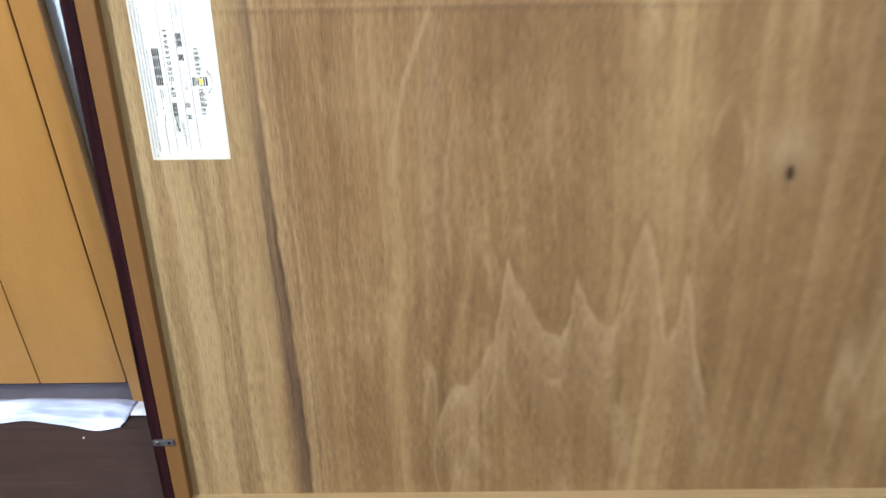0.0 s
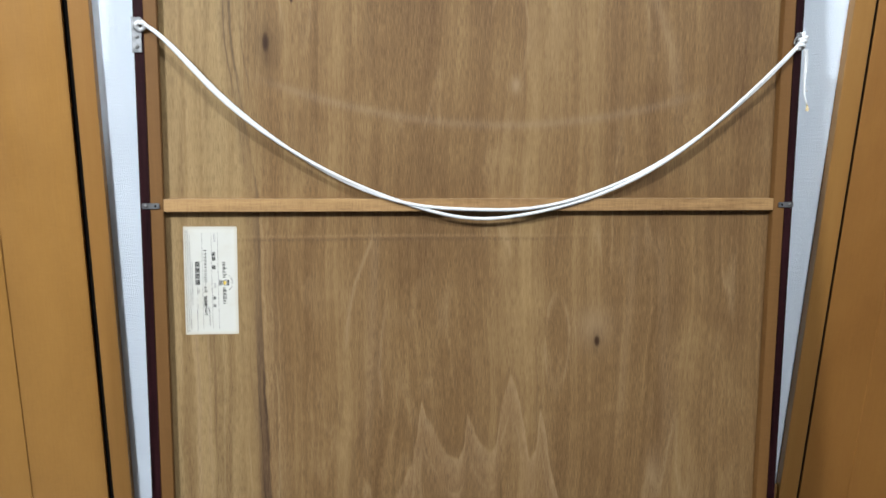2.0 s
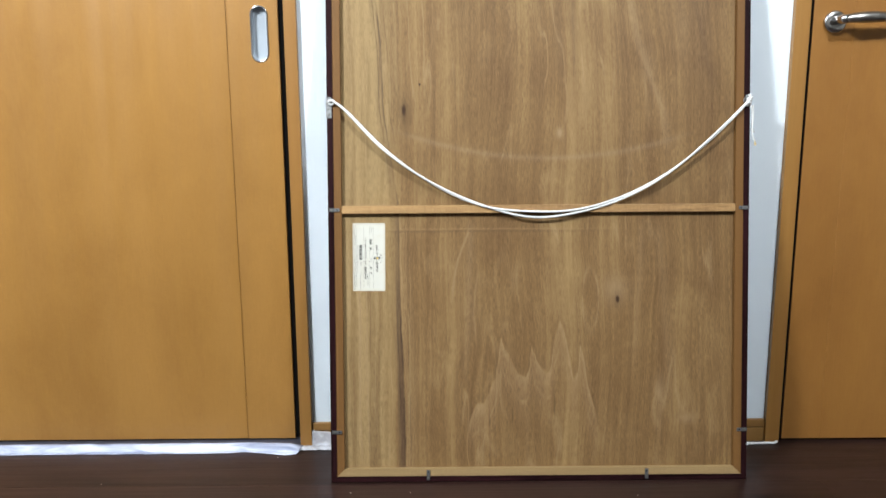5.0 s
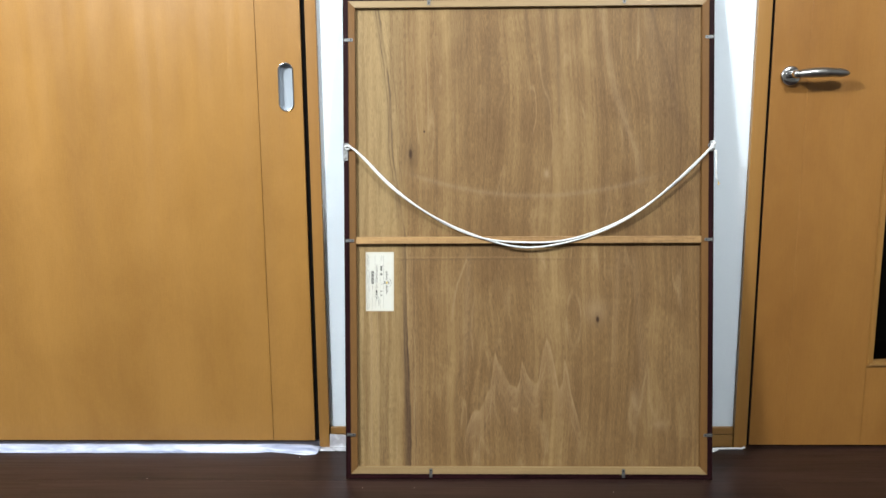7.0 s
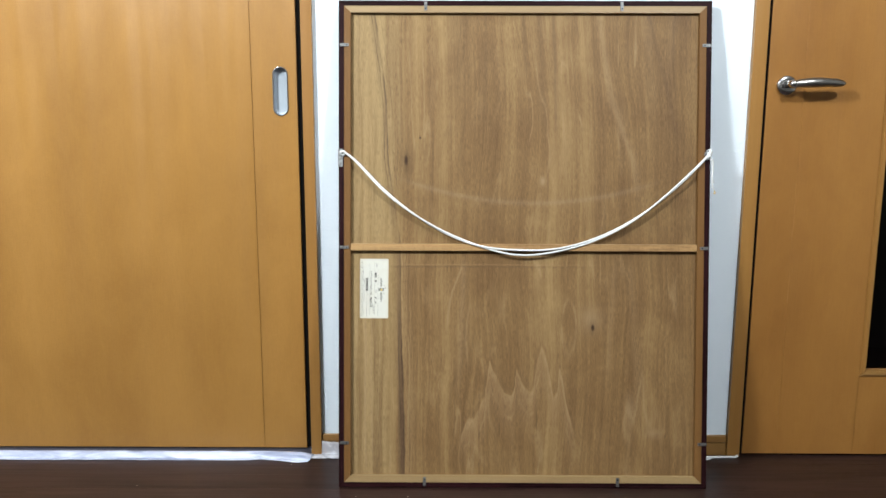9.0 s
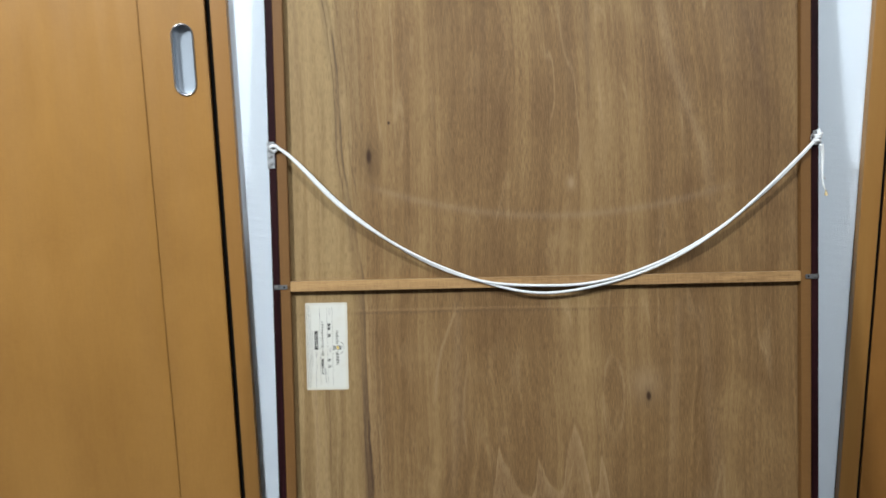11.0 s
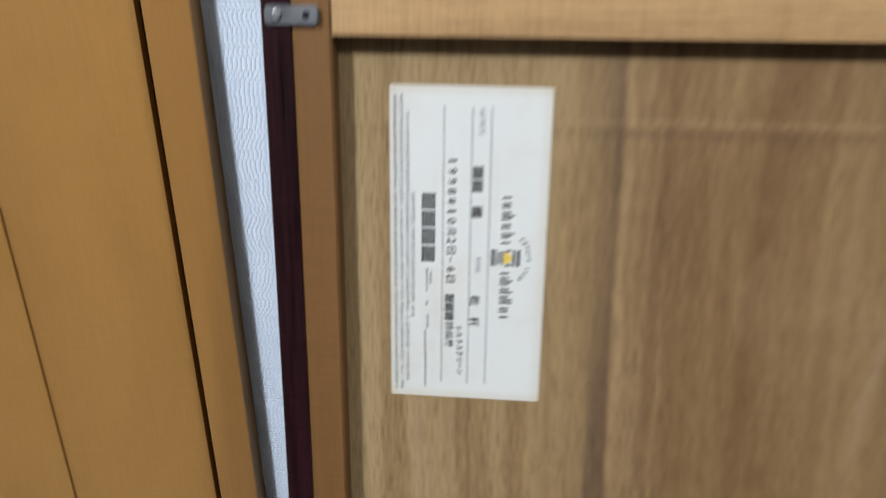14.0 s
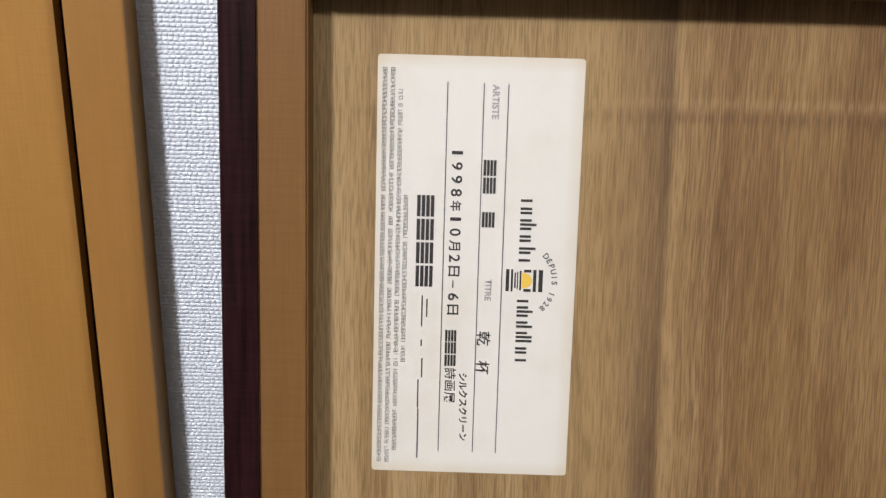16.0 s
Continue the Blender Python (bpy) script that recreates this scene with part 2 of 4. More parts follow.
    col = m.mix(m.mul(rim2, 0.35), col, (0.307, 0.211, 0.109))
    # a narrow pale loop beside the lower knot
    loop = m.add(m.op("POWER", m.op("DIVIDE", m.add(uj, -0.150), 0.017), 2.0), m.op("POWER", m.op("DIVIDE", m.add(v, -0.390), 0.072), 2.0))
    col = m.mix(m.mul(m.mul(m.bell(m.add(loop, -1.0), 0.22), broken), 0.42), col, (0.319, 0.221, 0.118))
    # rub marks of the cord and a cross-grain print below the bar
    arc = m.op("SUBTRACT", v, m.add(0.698, m.mul(m.op("POWER", m.add(u, -0.06), 2.0), 0.55)))
    rub = m.mul(m.bell(arc, 0.006), m.mul(m.step(u, -0.30, -0.2), m.step(u, 0.40, 0.28)))
    col = m.mix(m.mul(rub, 0.17), col, (0.334, 0.254, 0.175))
    cross = m.bell(m.add(v, -0.541, m.mul(warp, 0.25)), 0.0024)
    col = m.mix(m.mul(m.mul(cross, m.step(fleck, 0.35, 0.6)), m.mul(m.step(u, -0.32, -0.24, 0.2, 0.5), m.step(u, 0.3, 0.0))), col, (0.080, 0.048, 0.025))
    cross = m.bell(m.add(v, -0.546, m.mul(warp, 0.25)), 0.0020)
    col = m.mix(m.mul(m.mul(cross, m.step(fleck, 0.35, 0.6)), m.mul(m.step(u, -0.32, -0.24, 0.1, 0.4), m.step(u, 0.3, 0.0))), col, (0.307, 0.208, 0.107))
    # open pores and raised fibres
    pores = m.step(thin, 0.53, 0.40)
    col = m.mix(m.mul(m.mul(pores, m.step(wide, 0.7, 0.35, 0.5, 0.9)), 0.46), col, (0.047, 0.025, 0.012))
    col = m.mix(m.mul(m.step(thin, 0.52, 0.66), 0.15), col, (0.334, 0.229, 0.120))
    col = m.mix(m.mul(m.step(fibre, 0.45, 0.30), 0.13), col, (0.079, 0.042, 0.019))
    col = m.mix(m.mul(m.step(fibre, 0.56, 0.70), 0.10), col, (0.315, 0.214, 0.107))
    # pale halos, knots and a pin hole
    for u0, v0, a, b, k in ((0.204, 0.412, 0.026, 0.030, -0.30), (0.083, 0.752, 0.007, 0.011, -0.5), (0.36, 0.13, 0.02, 0.012, -0.25), (0.30, 0.20, 0.012, 0.03, -0.2),
                            (-0.2500, 0.800, 0.016, 0.034, 0.36), (-0.2510, 0.795, 0.0030, 0.030, 0.35), (-0.2521, 0.802, 0.0042, 0.0120, 0.92), (0.2083, 0.3914, 0.009, 0.018, 0.30), (0.2083, 0.3914, 0.0042, 0.0080, 0.97),
                            (-0.2178, 0.8566, 0.0022, 0.0030, 1.0), (-0.02, 0.135, 0.0016, 0.020, 0.5), (0.072, 0.160, 0.0016, 0.028, 0.45), (-0.070, 0.128, 0.0018, 0.012, 0.45)):
        e = m.add(m.op("POWER", m.op("DIVIDE", m.add(u, -u0, jit if k > 0.95 and b > 0.005 else 0.0), a), 2.0), m.op("POWER", m.op("DIVIDE", m.add(v, -v0), b), 2.0))
        if k > 0.9:
            e = m.mul(e, e)
        g = m.mul(m.op("POWER", 2.718, m.mul(e, -1.0)), abs(k))
        col = m.mix(g, col, (0.028, 0.012, 0.005) if k > 0 else (0.323, 0.231, 0.139))
    m.colour(col)
    m.b.inputs["Specular IOR Level"].default_value = 0.2
    m.rough(m.step(mid, 0.2, 0.8, 0.46, 0.62))
    m.bump(m.add(m.mul(thin, 0.8), m.mul(fleck, 0.3), m.mul(fibre, 0.5)), 0.00013)
    return m.m


def wallpaper():
    """Bluish white vinyl with a plaited relief: uneven rows of small raised blocks."""
    m = Mat("woven_wallpaper", 0.62)
    w = m.mul(m.add(m.noise(m.stretch(230, 230, 230), 1.0, 2.0), -0.5), 1.0)
    rows = m.add(m.op("DIVIDE", m.z, 0.00205), m.mul(w, 0.55))
    level = m.op("FLOOR", rows)
    phase = m.mul(m.noise(m.vec(m.mul(level, 7.31), 3.0, 1.0), 1.0, 0.0), 9.0)
    band = m.op("ABSOLUTE", m.op("SINE", m.mul(rows, math.pi)))
    cell = m.op("ABSOLUTE", m.op("SINE", m.mul(m.add(m.op("DIVIDE", m.x, 0.0027), phase, m.mul(w, 0.9)), math.pi)))
    lump = m.op("POWER", m.mul(m.op("POWER", band, 0.6), m.op("POWER", cell, 0.55)), 0.8)
    wide = m.noise(m.stretch(260, 260, 320, (4, 2, 1)), 1.0, 2.0, 0.6)
    grain = m.noise(m.stretch(1500, 1500, 1500), 1.0, 2.0)
    stain = m.noise(m.stretch(3, 3, 2), 1.0, 3.0)
    m.colour(m.mix(m.step(stain, 0.3, 0.8, 0.0, 0.3), (0.79, 0.885, 0.985), (0.75, 0.845, 0.955)))
    m.bump(m.add(m.mul(lump, 0.75), m.mul(wide, 0.7), m.mul(grain, 0.2)), 0.00085)
    return m.m


def plain(name, colour, rough=0.6, metal=0.0, spread=0.08, size=8.0, relief=0.0):
    m = Mat(name, rough, metal)
    n = m.noise(m.stretch(size, size, size), 1.0, 4.0, 0.6)
    m.colour(m.mix(m.step(n, 0.25, 0.75), tuple(c * (1 - spread) for c in colour), tuple(min(1, c * (1 + spread)) for c in colour)))
    m.rough(m.step(n, 0.25, 0.75, max(0.03, rough - 0.06), rough + 0.06))
    if relief:
        m.bump(m.noise(m.stretch(size * 40, size * 40, size * 40), 1.0, 3.0), relief)
    return m.m


def paper():
    m = Mat("aged_label_paper", 0.62)
    n = m.noise(m.stretch(28, 28, 28), 1.0, 4.0, 0.6)
    edge = m.add(m.step(m.op("ABSOLUTE", m.x), 0.0295, 0.0350), m.step(m.op("ABSOLUTE", m.z), 0.068, 0.0735))
    f = m.op("MULTIPLY", m.add(m.mul(edge, 0.55), m.step(n, 0.45, 0.8, 0.0, 0.45)), 1.0, clamp=True)
    m.colour(m.mix(f, (0.545, 0.55, 0.505), (0.47, 0.43, 0.335)))
    m.bump(m.noise(m.stretch(900, 900, 900), 1.0, 3.0), 0.00006)
    return m.m


def film_plastic():
    """Milky plastic film: thin, wrinkled, with a wet-looking shine."""
    m = Mat("milky_plastic_film", 0.40)
    n = m.noise(m.stretch(6, 40, 40), 1.0, 3.0, 0.5, 0.8)
    m.colour(m.mix(m.step(n, 0.3, 0.7), (0.30, 0.35, 0.52), (0.60, 0.66, 0.84)))
    m.put(m.b.inputs["Alpha"], m.step(n, 0.3, 0.7, 0.62, 0.95))
    m.bump(m.noise(m.stretch(8, 70, 50), 1.0, 3.0, 0.5, 0.6), 0.0010)
    return m.m


def clear_film():
    m = Mat("clear_plastic_film", 0.15)
    n = m.noise(m.stretch(45, 45, 45), 1.0, 2.0, 0.5, 0.6)
    m.colour((0.72, 0.74, 0.82))
    m.put(m.b.inputs["Alpha"], m.step(n, 0.35, 0.7, 0.42, 0.70))
    m.bump(n, 0.0008)
    return m.m


def cotton():
    m = Mat("white_cotton", 0.85)
    t = m.noise(m.stretch(420, 420, 420), 1.0, 3.0, 0.6)
    m.colour(m.mix(t, (0.56, 0.59, 0.61), (0.77, 0.79, 0.80)))
    m.bump(t, 0.0008)
    return m.m


def glass():
    m = Mat("dark_glass", 0.04)
    m.colour((0.25, 0.27, 0.28))
    m.b.inputs["Transmission Weight"].default_value = 1.0
    m.b.inputs["IOR"].default_value = 1.2
    return m.m


PLY = plywood()
HONEY = wood("honey_door_veneer", (0.216, 0.105, 0.0232), (0.318, 0.166, 0.0415), mottle=0.50, band=4.2, rough=0.34, pore=0.20, fine=800, linen=0.22)
HONEY_R = wood("orange_door_veneer", (0.204, 0.089, 0.0200), (0.312, 0.150, 0.0364), mottle=0.44, band=4.2, rough=0.36, pore=0.14, fine=420, linen=0.14)
HONEY_TRIM = wood("honey_trim", (0.226, 0.106, 0.0245), (0.300, 0.154, 0.0400), band=9.0, rough=0.36, pore=0.14, fine=500, linen=0.16)
HONEY_X = wood("honey_trim_level", (0.2, 0.0998, 0.0275), (0.261, 0.141, 0.0427), along="x", band=9.0, rough=0.36, pore=0.14, fine=500)
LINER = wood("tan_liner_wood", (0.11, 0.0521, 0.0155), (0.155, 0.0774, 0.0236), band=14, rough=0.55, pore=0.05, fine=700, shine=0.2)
# same wood for level strips, paler: light on the ledge put into the colour
LINER_LIT_X = wood("tan_liner_wood_level_lit", (0.2, 0.127, 0.055), (0.289, 0.2, 0.0929), along="x", band=14, rough=0.5, pore=0.14, fine=700)
BAR = wood("pine_bar_wood", (0.128, 0.060, 0.019), (0.385, 0.235, 0.094), along="x", mottle=0.25, band=30, rough=0.5, pore=0.22, fine=500)
RAIL = wood("dark_stained_rail", (0.0022, 0.0008, 0.0009), (0.0235, 0.0072, 0.0088), band=34, rough=0.48, pore=0.45, fine=420, shine=0.06)
RAIL_X = wood("dark_stained_rail_level", (0.0022, 0.0008, 0.0009), (0.0235, 0.0072, 0.0088), along="x", band=34, rough=0.48, pore=0.45, fine=420, shine=0.06)
PLANK = wood("dark_walnut_floor", (0.0030, 0.0013, 0.0011), (0.0335, 0.0158, 0.0130), along="x", mottle=0.2, band=11, rough=0.38, pore=0.45, fine=150, relief=0.0003, shine=0.34)
PAPERED = wallpaper()
# colour of the unseen enclosure, kept dim so little light bounces back
DIM_ROOM = plain("unseen_room_taupe", (0.27, 0.26, 0.24), 0.8, relief=0.0003)
LABEL = paper()
INK = plain("black_print", (0.018, 0.017, 0.017), 0.6, spread=0.2, size=300)
GREY_INK = plain("grey_print", (0.055, 0.055, 0.06), 0.6, spread=0.2, size=300)
PALE_INK = plain("pale_grey_print", (0.24, 0.24, 0.25), 0.6, spread=0.2, size=300)
PEN = plain("pen_ink", (0.035, 0.035, 0.055), 0.5, spread=0.2, size=300)
YELLOW = plain("yellow_print", (0.62, 0.43, 0.06), 0.6)
STEEL = plain("galvanised_steel", (0.27, 0.28, 0.29), 0.42, 0.85, 0.3, 140)
DULL = plain("dull_grey_steel", (0.15, 0.155, 0.16), 0.5, 0.8, 0.2, 120)
SCREW = plain("screw_steel", (0.20, 0.20, 0.20), 0.4, 1.0, 0.2, 200)
CHROME = plain("polished_chrome", (0.502, 0.502, 0.51), 0.16, 1.0, 0.05)
SATIN = plain("satin_nickel", (0.324, 0.316, 0.308), 0.34, 1.0, 0.08, 30)
ALUMIN = plain("pale_anodised_aluminium", (0.321, 0.367, 0.421), 0.45, 0.35, 0.05, 20)
TRACK = plain("grey_lavender_track", (0.075, 0.075, 0.10), 0.4, 0.3, 0.15, 30)
COTTON = cotton()
FRAY = plain("yellowed_cotton", (0.62, 0.50, 0.28), 0.9, spread=0.2, size=300)
FILM = film_plastic()
CLEAR = clear_film()
GLASS = glass()
CABLE = plain("white_cable_vinyl", (0.78, 0.80, 0.84), 0.4)
CRUMB = plain("white_crumb", (0.8, 0.78, 0.72), 0.9)
# dull black for hidden undersides, and for shade in the door gaps
MATTE_BLACK = plain("matte_black", (0.005, 0.0045, 0.0045), 0.9)
MATTE_BLACK.node_tree.nodes["Principled BSDF"].inputs["Specular IOR Level"].default_value = 0.05


# ---- mesh helpers ----
def box(bm, a, b, bevel=0.0, seg=2):
    size = [q - p for p, q in zip(a, b)]
    got = bmesh.ops.create_cube(bm, size=1, matrix=Matrix.LocRotScale([(p + q) / 2 for p, q in zip(a, b)], None, size))
    if bevel:
        edges = list({e for v in got["verts"] for e in v.link_edges})
        bmesh.ops.bevel(bm, geom=edges, offset=bevel, segments=seg, profile=0.6, affect="EDGES")
    return bm


def boxed(a, b, bevel=0.0, seg=2):
    return box(bmesh.new(), a, b, bevel, seg)


def prism(pts, y0, y1, bevel=0.0):
    """A plate: an outline in x and z, from y0 (towards the viewer) to y1."""
    bm = bmesh.new()
    near = [bm.verts.new((x, y0, z)) for x, z in pts]
    far = [bm.verts.new((x, y1, z)) for x, z in pts]
    face = bm.faces.new(near)
    bm.faces.new(far[::-1])
    n = len(pts)
    for i in range(n):
        bm.faces.new((near[i], far[i], far[(i + 1) % n], near[(i + 1) % n]))
    bmesh.ops.recalc_face_normals(bm, faces=bm.faces)
    if bevel:
        bmesh.ops.bevel(bm, geom=list(face.edges), offset=bevel, segments=2, affect="EDGES")
    return bm


def stadium(cx, cz, w, h, n=10):
    r, pts = w / 2, []
    for i in range(n + 1):
        a = math.pi * i / n
        pts.append((cx + r * math.cos(a), cz + h / 2 - r + r * math.sin(a)))
    for i in range(n + 1):
        a = math.pi + math.pi * i / n
        pts.append((cx + r * math.cos(a), cz - h / 2 + r + r * math.sin(a)))
    return pts


def tube(points, radius, sides=8, bm=None, twist=0.0):
    """A round bar along points; radius is a number or a function of the way along."""
    bm = bm or bmesh.new()
    pts = [Vector(p) for p in points]
    rings, up = [], Vector((0, 1, 0.001)).normalized()
    for i, p in enumerate(pts):
        d = (pts[min(i + 1, len(pts) - 1)] - pts[max(i - 1, 0)]).normalized()
        a = d.cross(up).normalized()
        b = a.cross(d)
        r = radius(i / (len(pts) - 1)) if callable(radius) else radius
        rings.append([bm.verts.new(p + (a * math.cos(2 * math.pi * k / sides + twist * i) + b * math.sin(2 * math.pi * k / sides + twist * i)) * r) for k in range(sides)])
    for q, w in zip(rings, rings[1:]):
        for k in range(sides):
            bm.faces.new((q[k], q[(k + 1) % sides], w[(k + 1) % sides], w[k]))
    bm.faces.new(rings[0][::-1])
    bm.faces.new(rings[-1])
    bmesh.ops.recalc_face_normals(bm, faces=bm.faces)
    return bm


def spin(profile, centre, sides=24, axis="y"):
    """A turned piece: rows of (distance along the axis, radius)."""
    bm, rings = bmesh.new(), []
    for d, r in profile:
        ring = []
        for k in range(sides):
            a = 2 * math.pi * k / sides
            c, s = r * math.cos(a), r * math.sin(a)
            off = {"y": (c, d, s), "z": (c, s, d)}[axis]
            ring.append(bm.verts.new([p + q for p, q in zip(centre, off)]))
        rings.append(ring)
    for q, w in zip(rings, rings[1:]):
        for k in range(sides):
            bm.faces.new((q[k], q[(k + 1) % sides], w[(k + 1) % sides], w[k]))
    bm.faces.new(rings[0])
    bm.faces.new(rings[-1])
    bmesh.ops.recalc_face_normals(bm, faces=bm.faces)
    return bm


def obj(name, bm, material, smooth=False):
    me = bpy.data.meshes.new(name)
    bm.to_mesh(me)
    bm.free()
    me.materials.append(material)
    if smooth:
        me.polygons.foreach_set("use_smooth", [True] * len(me.polygons))
    return new(name, me)


def part(name, bm, material, parent, label="", smooth=False):
    ob = obj(name, bm, material, smooth)
    ob.parent = parent
    return tagged(ob, label=label)


def holder(name, m=None):
    ob = new(name)
    ob.empty_display_size = 0.05
    if m is not None:
        ob.matrix_basis = m
    return ob


# ---- the shell ----
X0, X1, Y0, Y1, TOP = -3.2, 3.0, -5.5, 1.0, 2.4
SLIDE_L, SLIDE_R = -1.62, -0.5125         # clear opening of the sliding door
HINGE_L, HINGE_R = 0.6357, 1.4450         # clear opening of the hinged door
HEAD = 2.02
CASE = 0.0273                             # left jamb's face width
CASE_R = 0.0336
PROUD = -0.0155

floor = holder("floor")
tagged(floor, label="dark walnut-brown wooden floor, lightly dusty", kind="structure")
part("subfloor", boxed((X0, Y0, -0.06), (X1, Y1, -0.0125)), MATTE_BLACK, floor)

wall = bmesh.new()
box(wall, (X0, 0, 0), (SLIDE_L - CASE, 0.12, TOP))
box(wall, (SLIDE_L - CASE, 0, HEAD + CASE), (SLIDE_R + CASE, 0.12, TOP))
box(wall, (SLIDE_R + CASE, 0, 0), (HINGE_L - CASE_R, 0.12, TOP))
box(wall, (HINGE_L - CASE_R, 0, HEAD + CASE_R), (HINGE_R + CASE_R, 0.12, TOP))
box(wall, (HINGE_R + CASE_R, 0, 0), (X1, 0.12, TOP))
tagged(obj("wall_north", wall, PAPERED), label="wall with bluish white woven-relief wallpaper between two doors", kind="structure")
# added walls and ceiling out of view: they close the room and hold down fill
tagged(obj("wall_west", boxed((X0 - 0.1, Y0, 0), (X0, Y1, TOP)), DIM_ROOM), label="unseen side wall closing the room, dim taupe to limit bounced light", kind="structure")
tagged(obj("wall_east", boxed((X1, Y0, 0), (X1 + 0.1, Y1, TOP)), DIM_ROOM), label="unseen side wall closing the room, dim taupe to limit bounced light", kind="structure")
tagged(obj("wall_south", boxed((X0 - 0.1, Y0 - 0.1, 0), (X1 + 0.1, Y0, TOP)), DIM_ROOM), label="unseen rear wall closing the room, dim taupe to limit bounced light", kind="structure")
tagged(obj("wall_behind_doors", boxed((X0 - 0.1, Y1, 0), (X1 + 0.1, Y1 + 0.1, TOP)), DIM_ROOM), label="added plain wall closing the dark space behind", kind="structure")
tagged(obj("ceiling", boxed((X0 - 0.1, Y0 - 0.1, TOP), (X1 + 0.1, Y1 + 0.1, TOP + 0.1)), DIM_ROOM), label="unseen ceiling, dim taupe to limit bounced light", kind="structure")


def baseboard(x0, x1):
    """Low skirting: a flat board with a groove and a rounded cap."""
    b = holder("baseboard")
    tagged(b, label="low honey-coloured wooden baseboard with a grooved top", kind="structure")
    part("board", boxed((x0, -0.0070, 0.0), (x1, -0.0002, 0.0345), 0.0008), HONEY_X, b)
    part("cap", boxed((x0, -0.0085, 0.0365), (x1, -0.0002, 0.0565), 0.0025, 3), HONEY_X, b)
    return b


baseboard(SLIDE_R + CASE + 0.0005, HINGE_L - CASE_R - 0.0005)
baseboard(X0, SLIDE_L - CASE - 0.0005)
baseboard(HINGE_R + CASE_R + 0.0005, X1)


def casing(x0, x1, w, label):
    """Door lining: two uprights and a head, as deep as the wall and a little proud."""
    c = holder("door_casing")
    tagged(c, label=label, kind="structure")
    part("jamb", boxed((x0 - w, PROUD, 0.0), (x0, 0.125, HEAD), 0.0012), HONEY_TRIM, c)
    part("jamb", boxed((x1, PROUD, 0.0), (x1 + w, 0.125, HEAD), 0.0012), HONEY_TRIM, c)
    part("head_jamb", boxed((x0 - w, PROUD, HEAD + 0.0005), (x1 + w, 0.125, HEAD + w), 0.0012), HONEY_X, c)
    return c


casing(SLIDE_L, SLIDE_R, CASE, "slim honey-coloured wooden casing of the sliding door")
casing(HINGE_L, HINGE_R, CASE_R, "honey-coloured wooden casing of the hinged door")


def sliding_door():
    d = holder("door_1")
    tagged(d, label="honey-coloured veneered sliding door with a recessed oval pull", category="sliding door", kind="structure")
    y0, y1, bottom, top = 0.013, 0.046, 0.0095, HEAD - 0.004
    groove, right = -0.6433, -0.5296
    # added black strip: the gap's deep shade as a solid piece
    part("gap_shade", boxed((right + 0.0008, y0 + 0.006, bottom), (SLIDE_R - 0.0004, y0 + 0.024, top)), MATTE_BLACK, d, "black strip standing in for shade in the door gap")
    part("leaf_panel", boxed((SLIDE_L + 0.004, y0, bottom), (groove - 0.0011, y1, top), 0.0006), HONEY, d)
    part("groove_strip", boxed((groove - 0.0012, y0 + 0.0022, bottom), (groove + 0.0012, y1 - 0.001, top)), HONEY_TRIM, d)
    track = part("floor_track", boxed((SLIDE_L + 0.001, -0.0145, 0.0002), (SLIDE_R - 0.001, 0.060, 0.0042), 0.0008), TRACK, d, "grey metal floor track")
    for y in (0.022, 0.034):
        part("track_lip", boxed((SLIDE_L + 0.001, y, 0.0044), (SLIDE_R - 0.001, y + 0.0022, 0.0072), 0.0005), TRACK, track)
    # closing stile with an oval cut-out for the pull
    px, pz, w, h = -0.5712, 0.9612, 0.0400, 0.1235
    bm = bmesh.new()
    outer = [bm.verts.new((x, y0, z)) for x, z in ((groove + 0.0011, bottom), (right, bottom), (right, top), (groove + 0.0011, top))]
    inner = [bm.verts.new((x, y0, z)) for x, z in stadium(px, pz, w - 0.003, h - 0.003)]
    edges = [bm.edges.new((r[i], r[(i + 1) % len(r)])) for r in (outer, inner) for i in range(len(r))]
    bmesh.ops.triangle_fill(bm, use_beauty=True, edges=edges)
    back = [bm.verts.new((v.co.x, y1, v.co.z)) for v in outer]
    for i in range(4):
        bm.faces.new((outer[i], outer[(i + 1) % 4], back[(i + 1) % 4], back[i]))
    bm.faces.new(back)
    bmesh.ops.recalc_face_normals(bm, faces=bm.faces)
    part("stile", bm, HONEY, d)
    pull = part("pull_recess", cup(px, pz, w - 0.006, h - 0.006, y0 - 0.0008, y0 + 0.015), ALUMIN, d, "pale aluminium recessed cup", True)
    part("pull_rim", ring_plate(px, pz, w, h, 0.0034, y0 - 0.0016, y0 + 0.002), CHROME, pull, "bright polished oval rim", True)
    return d


def cup(cx, cz, w, h, y0, y1):
    """A shallow oval cup with a rounded floor."""
    bm, rings = bmesh.new(), []
    for inset, y in ((0, y0), (0, y1 - 0.004), (0.0008, y1 - 0.0018), (0.003, y1 - 0.0003), (0.006, y1)):
        rings.append([bm.verts.new((x, y, z)) for x, z in stadium(cx, cz, w - 2 * inset, h - 2 * inset)])
    for q, r in zip(rings, rings[1:]):
        for k in range(len(q)):
            bm.faces.new((q[k], q[(k + 1) % len(q)], r[(k + 1) % len(q)], r[k]))
    bm.faces.new(rings[-1])
    bmesh.ops.remove_doubles(bm, verts=bm.verts, dist=1e-6)
    bmesh.ops.recalc_face_normals(bm, faces=bm.faces)
    return bm


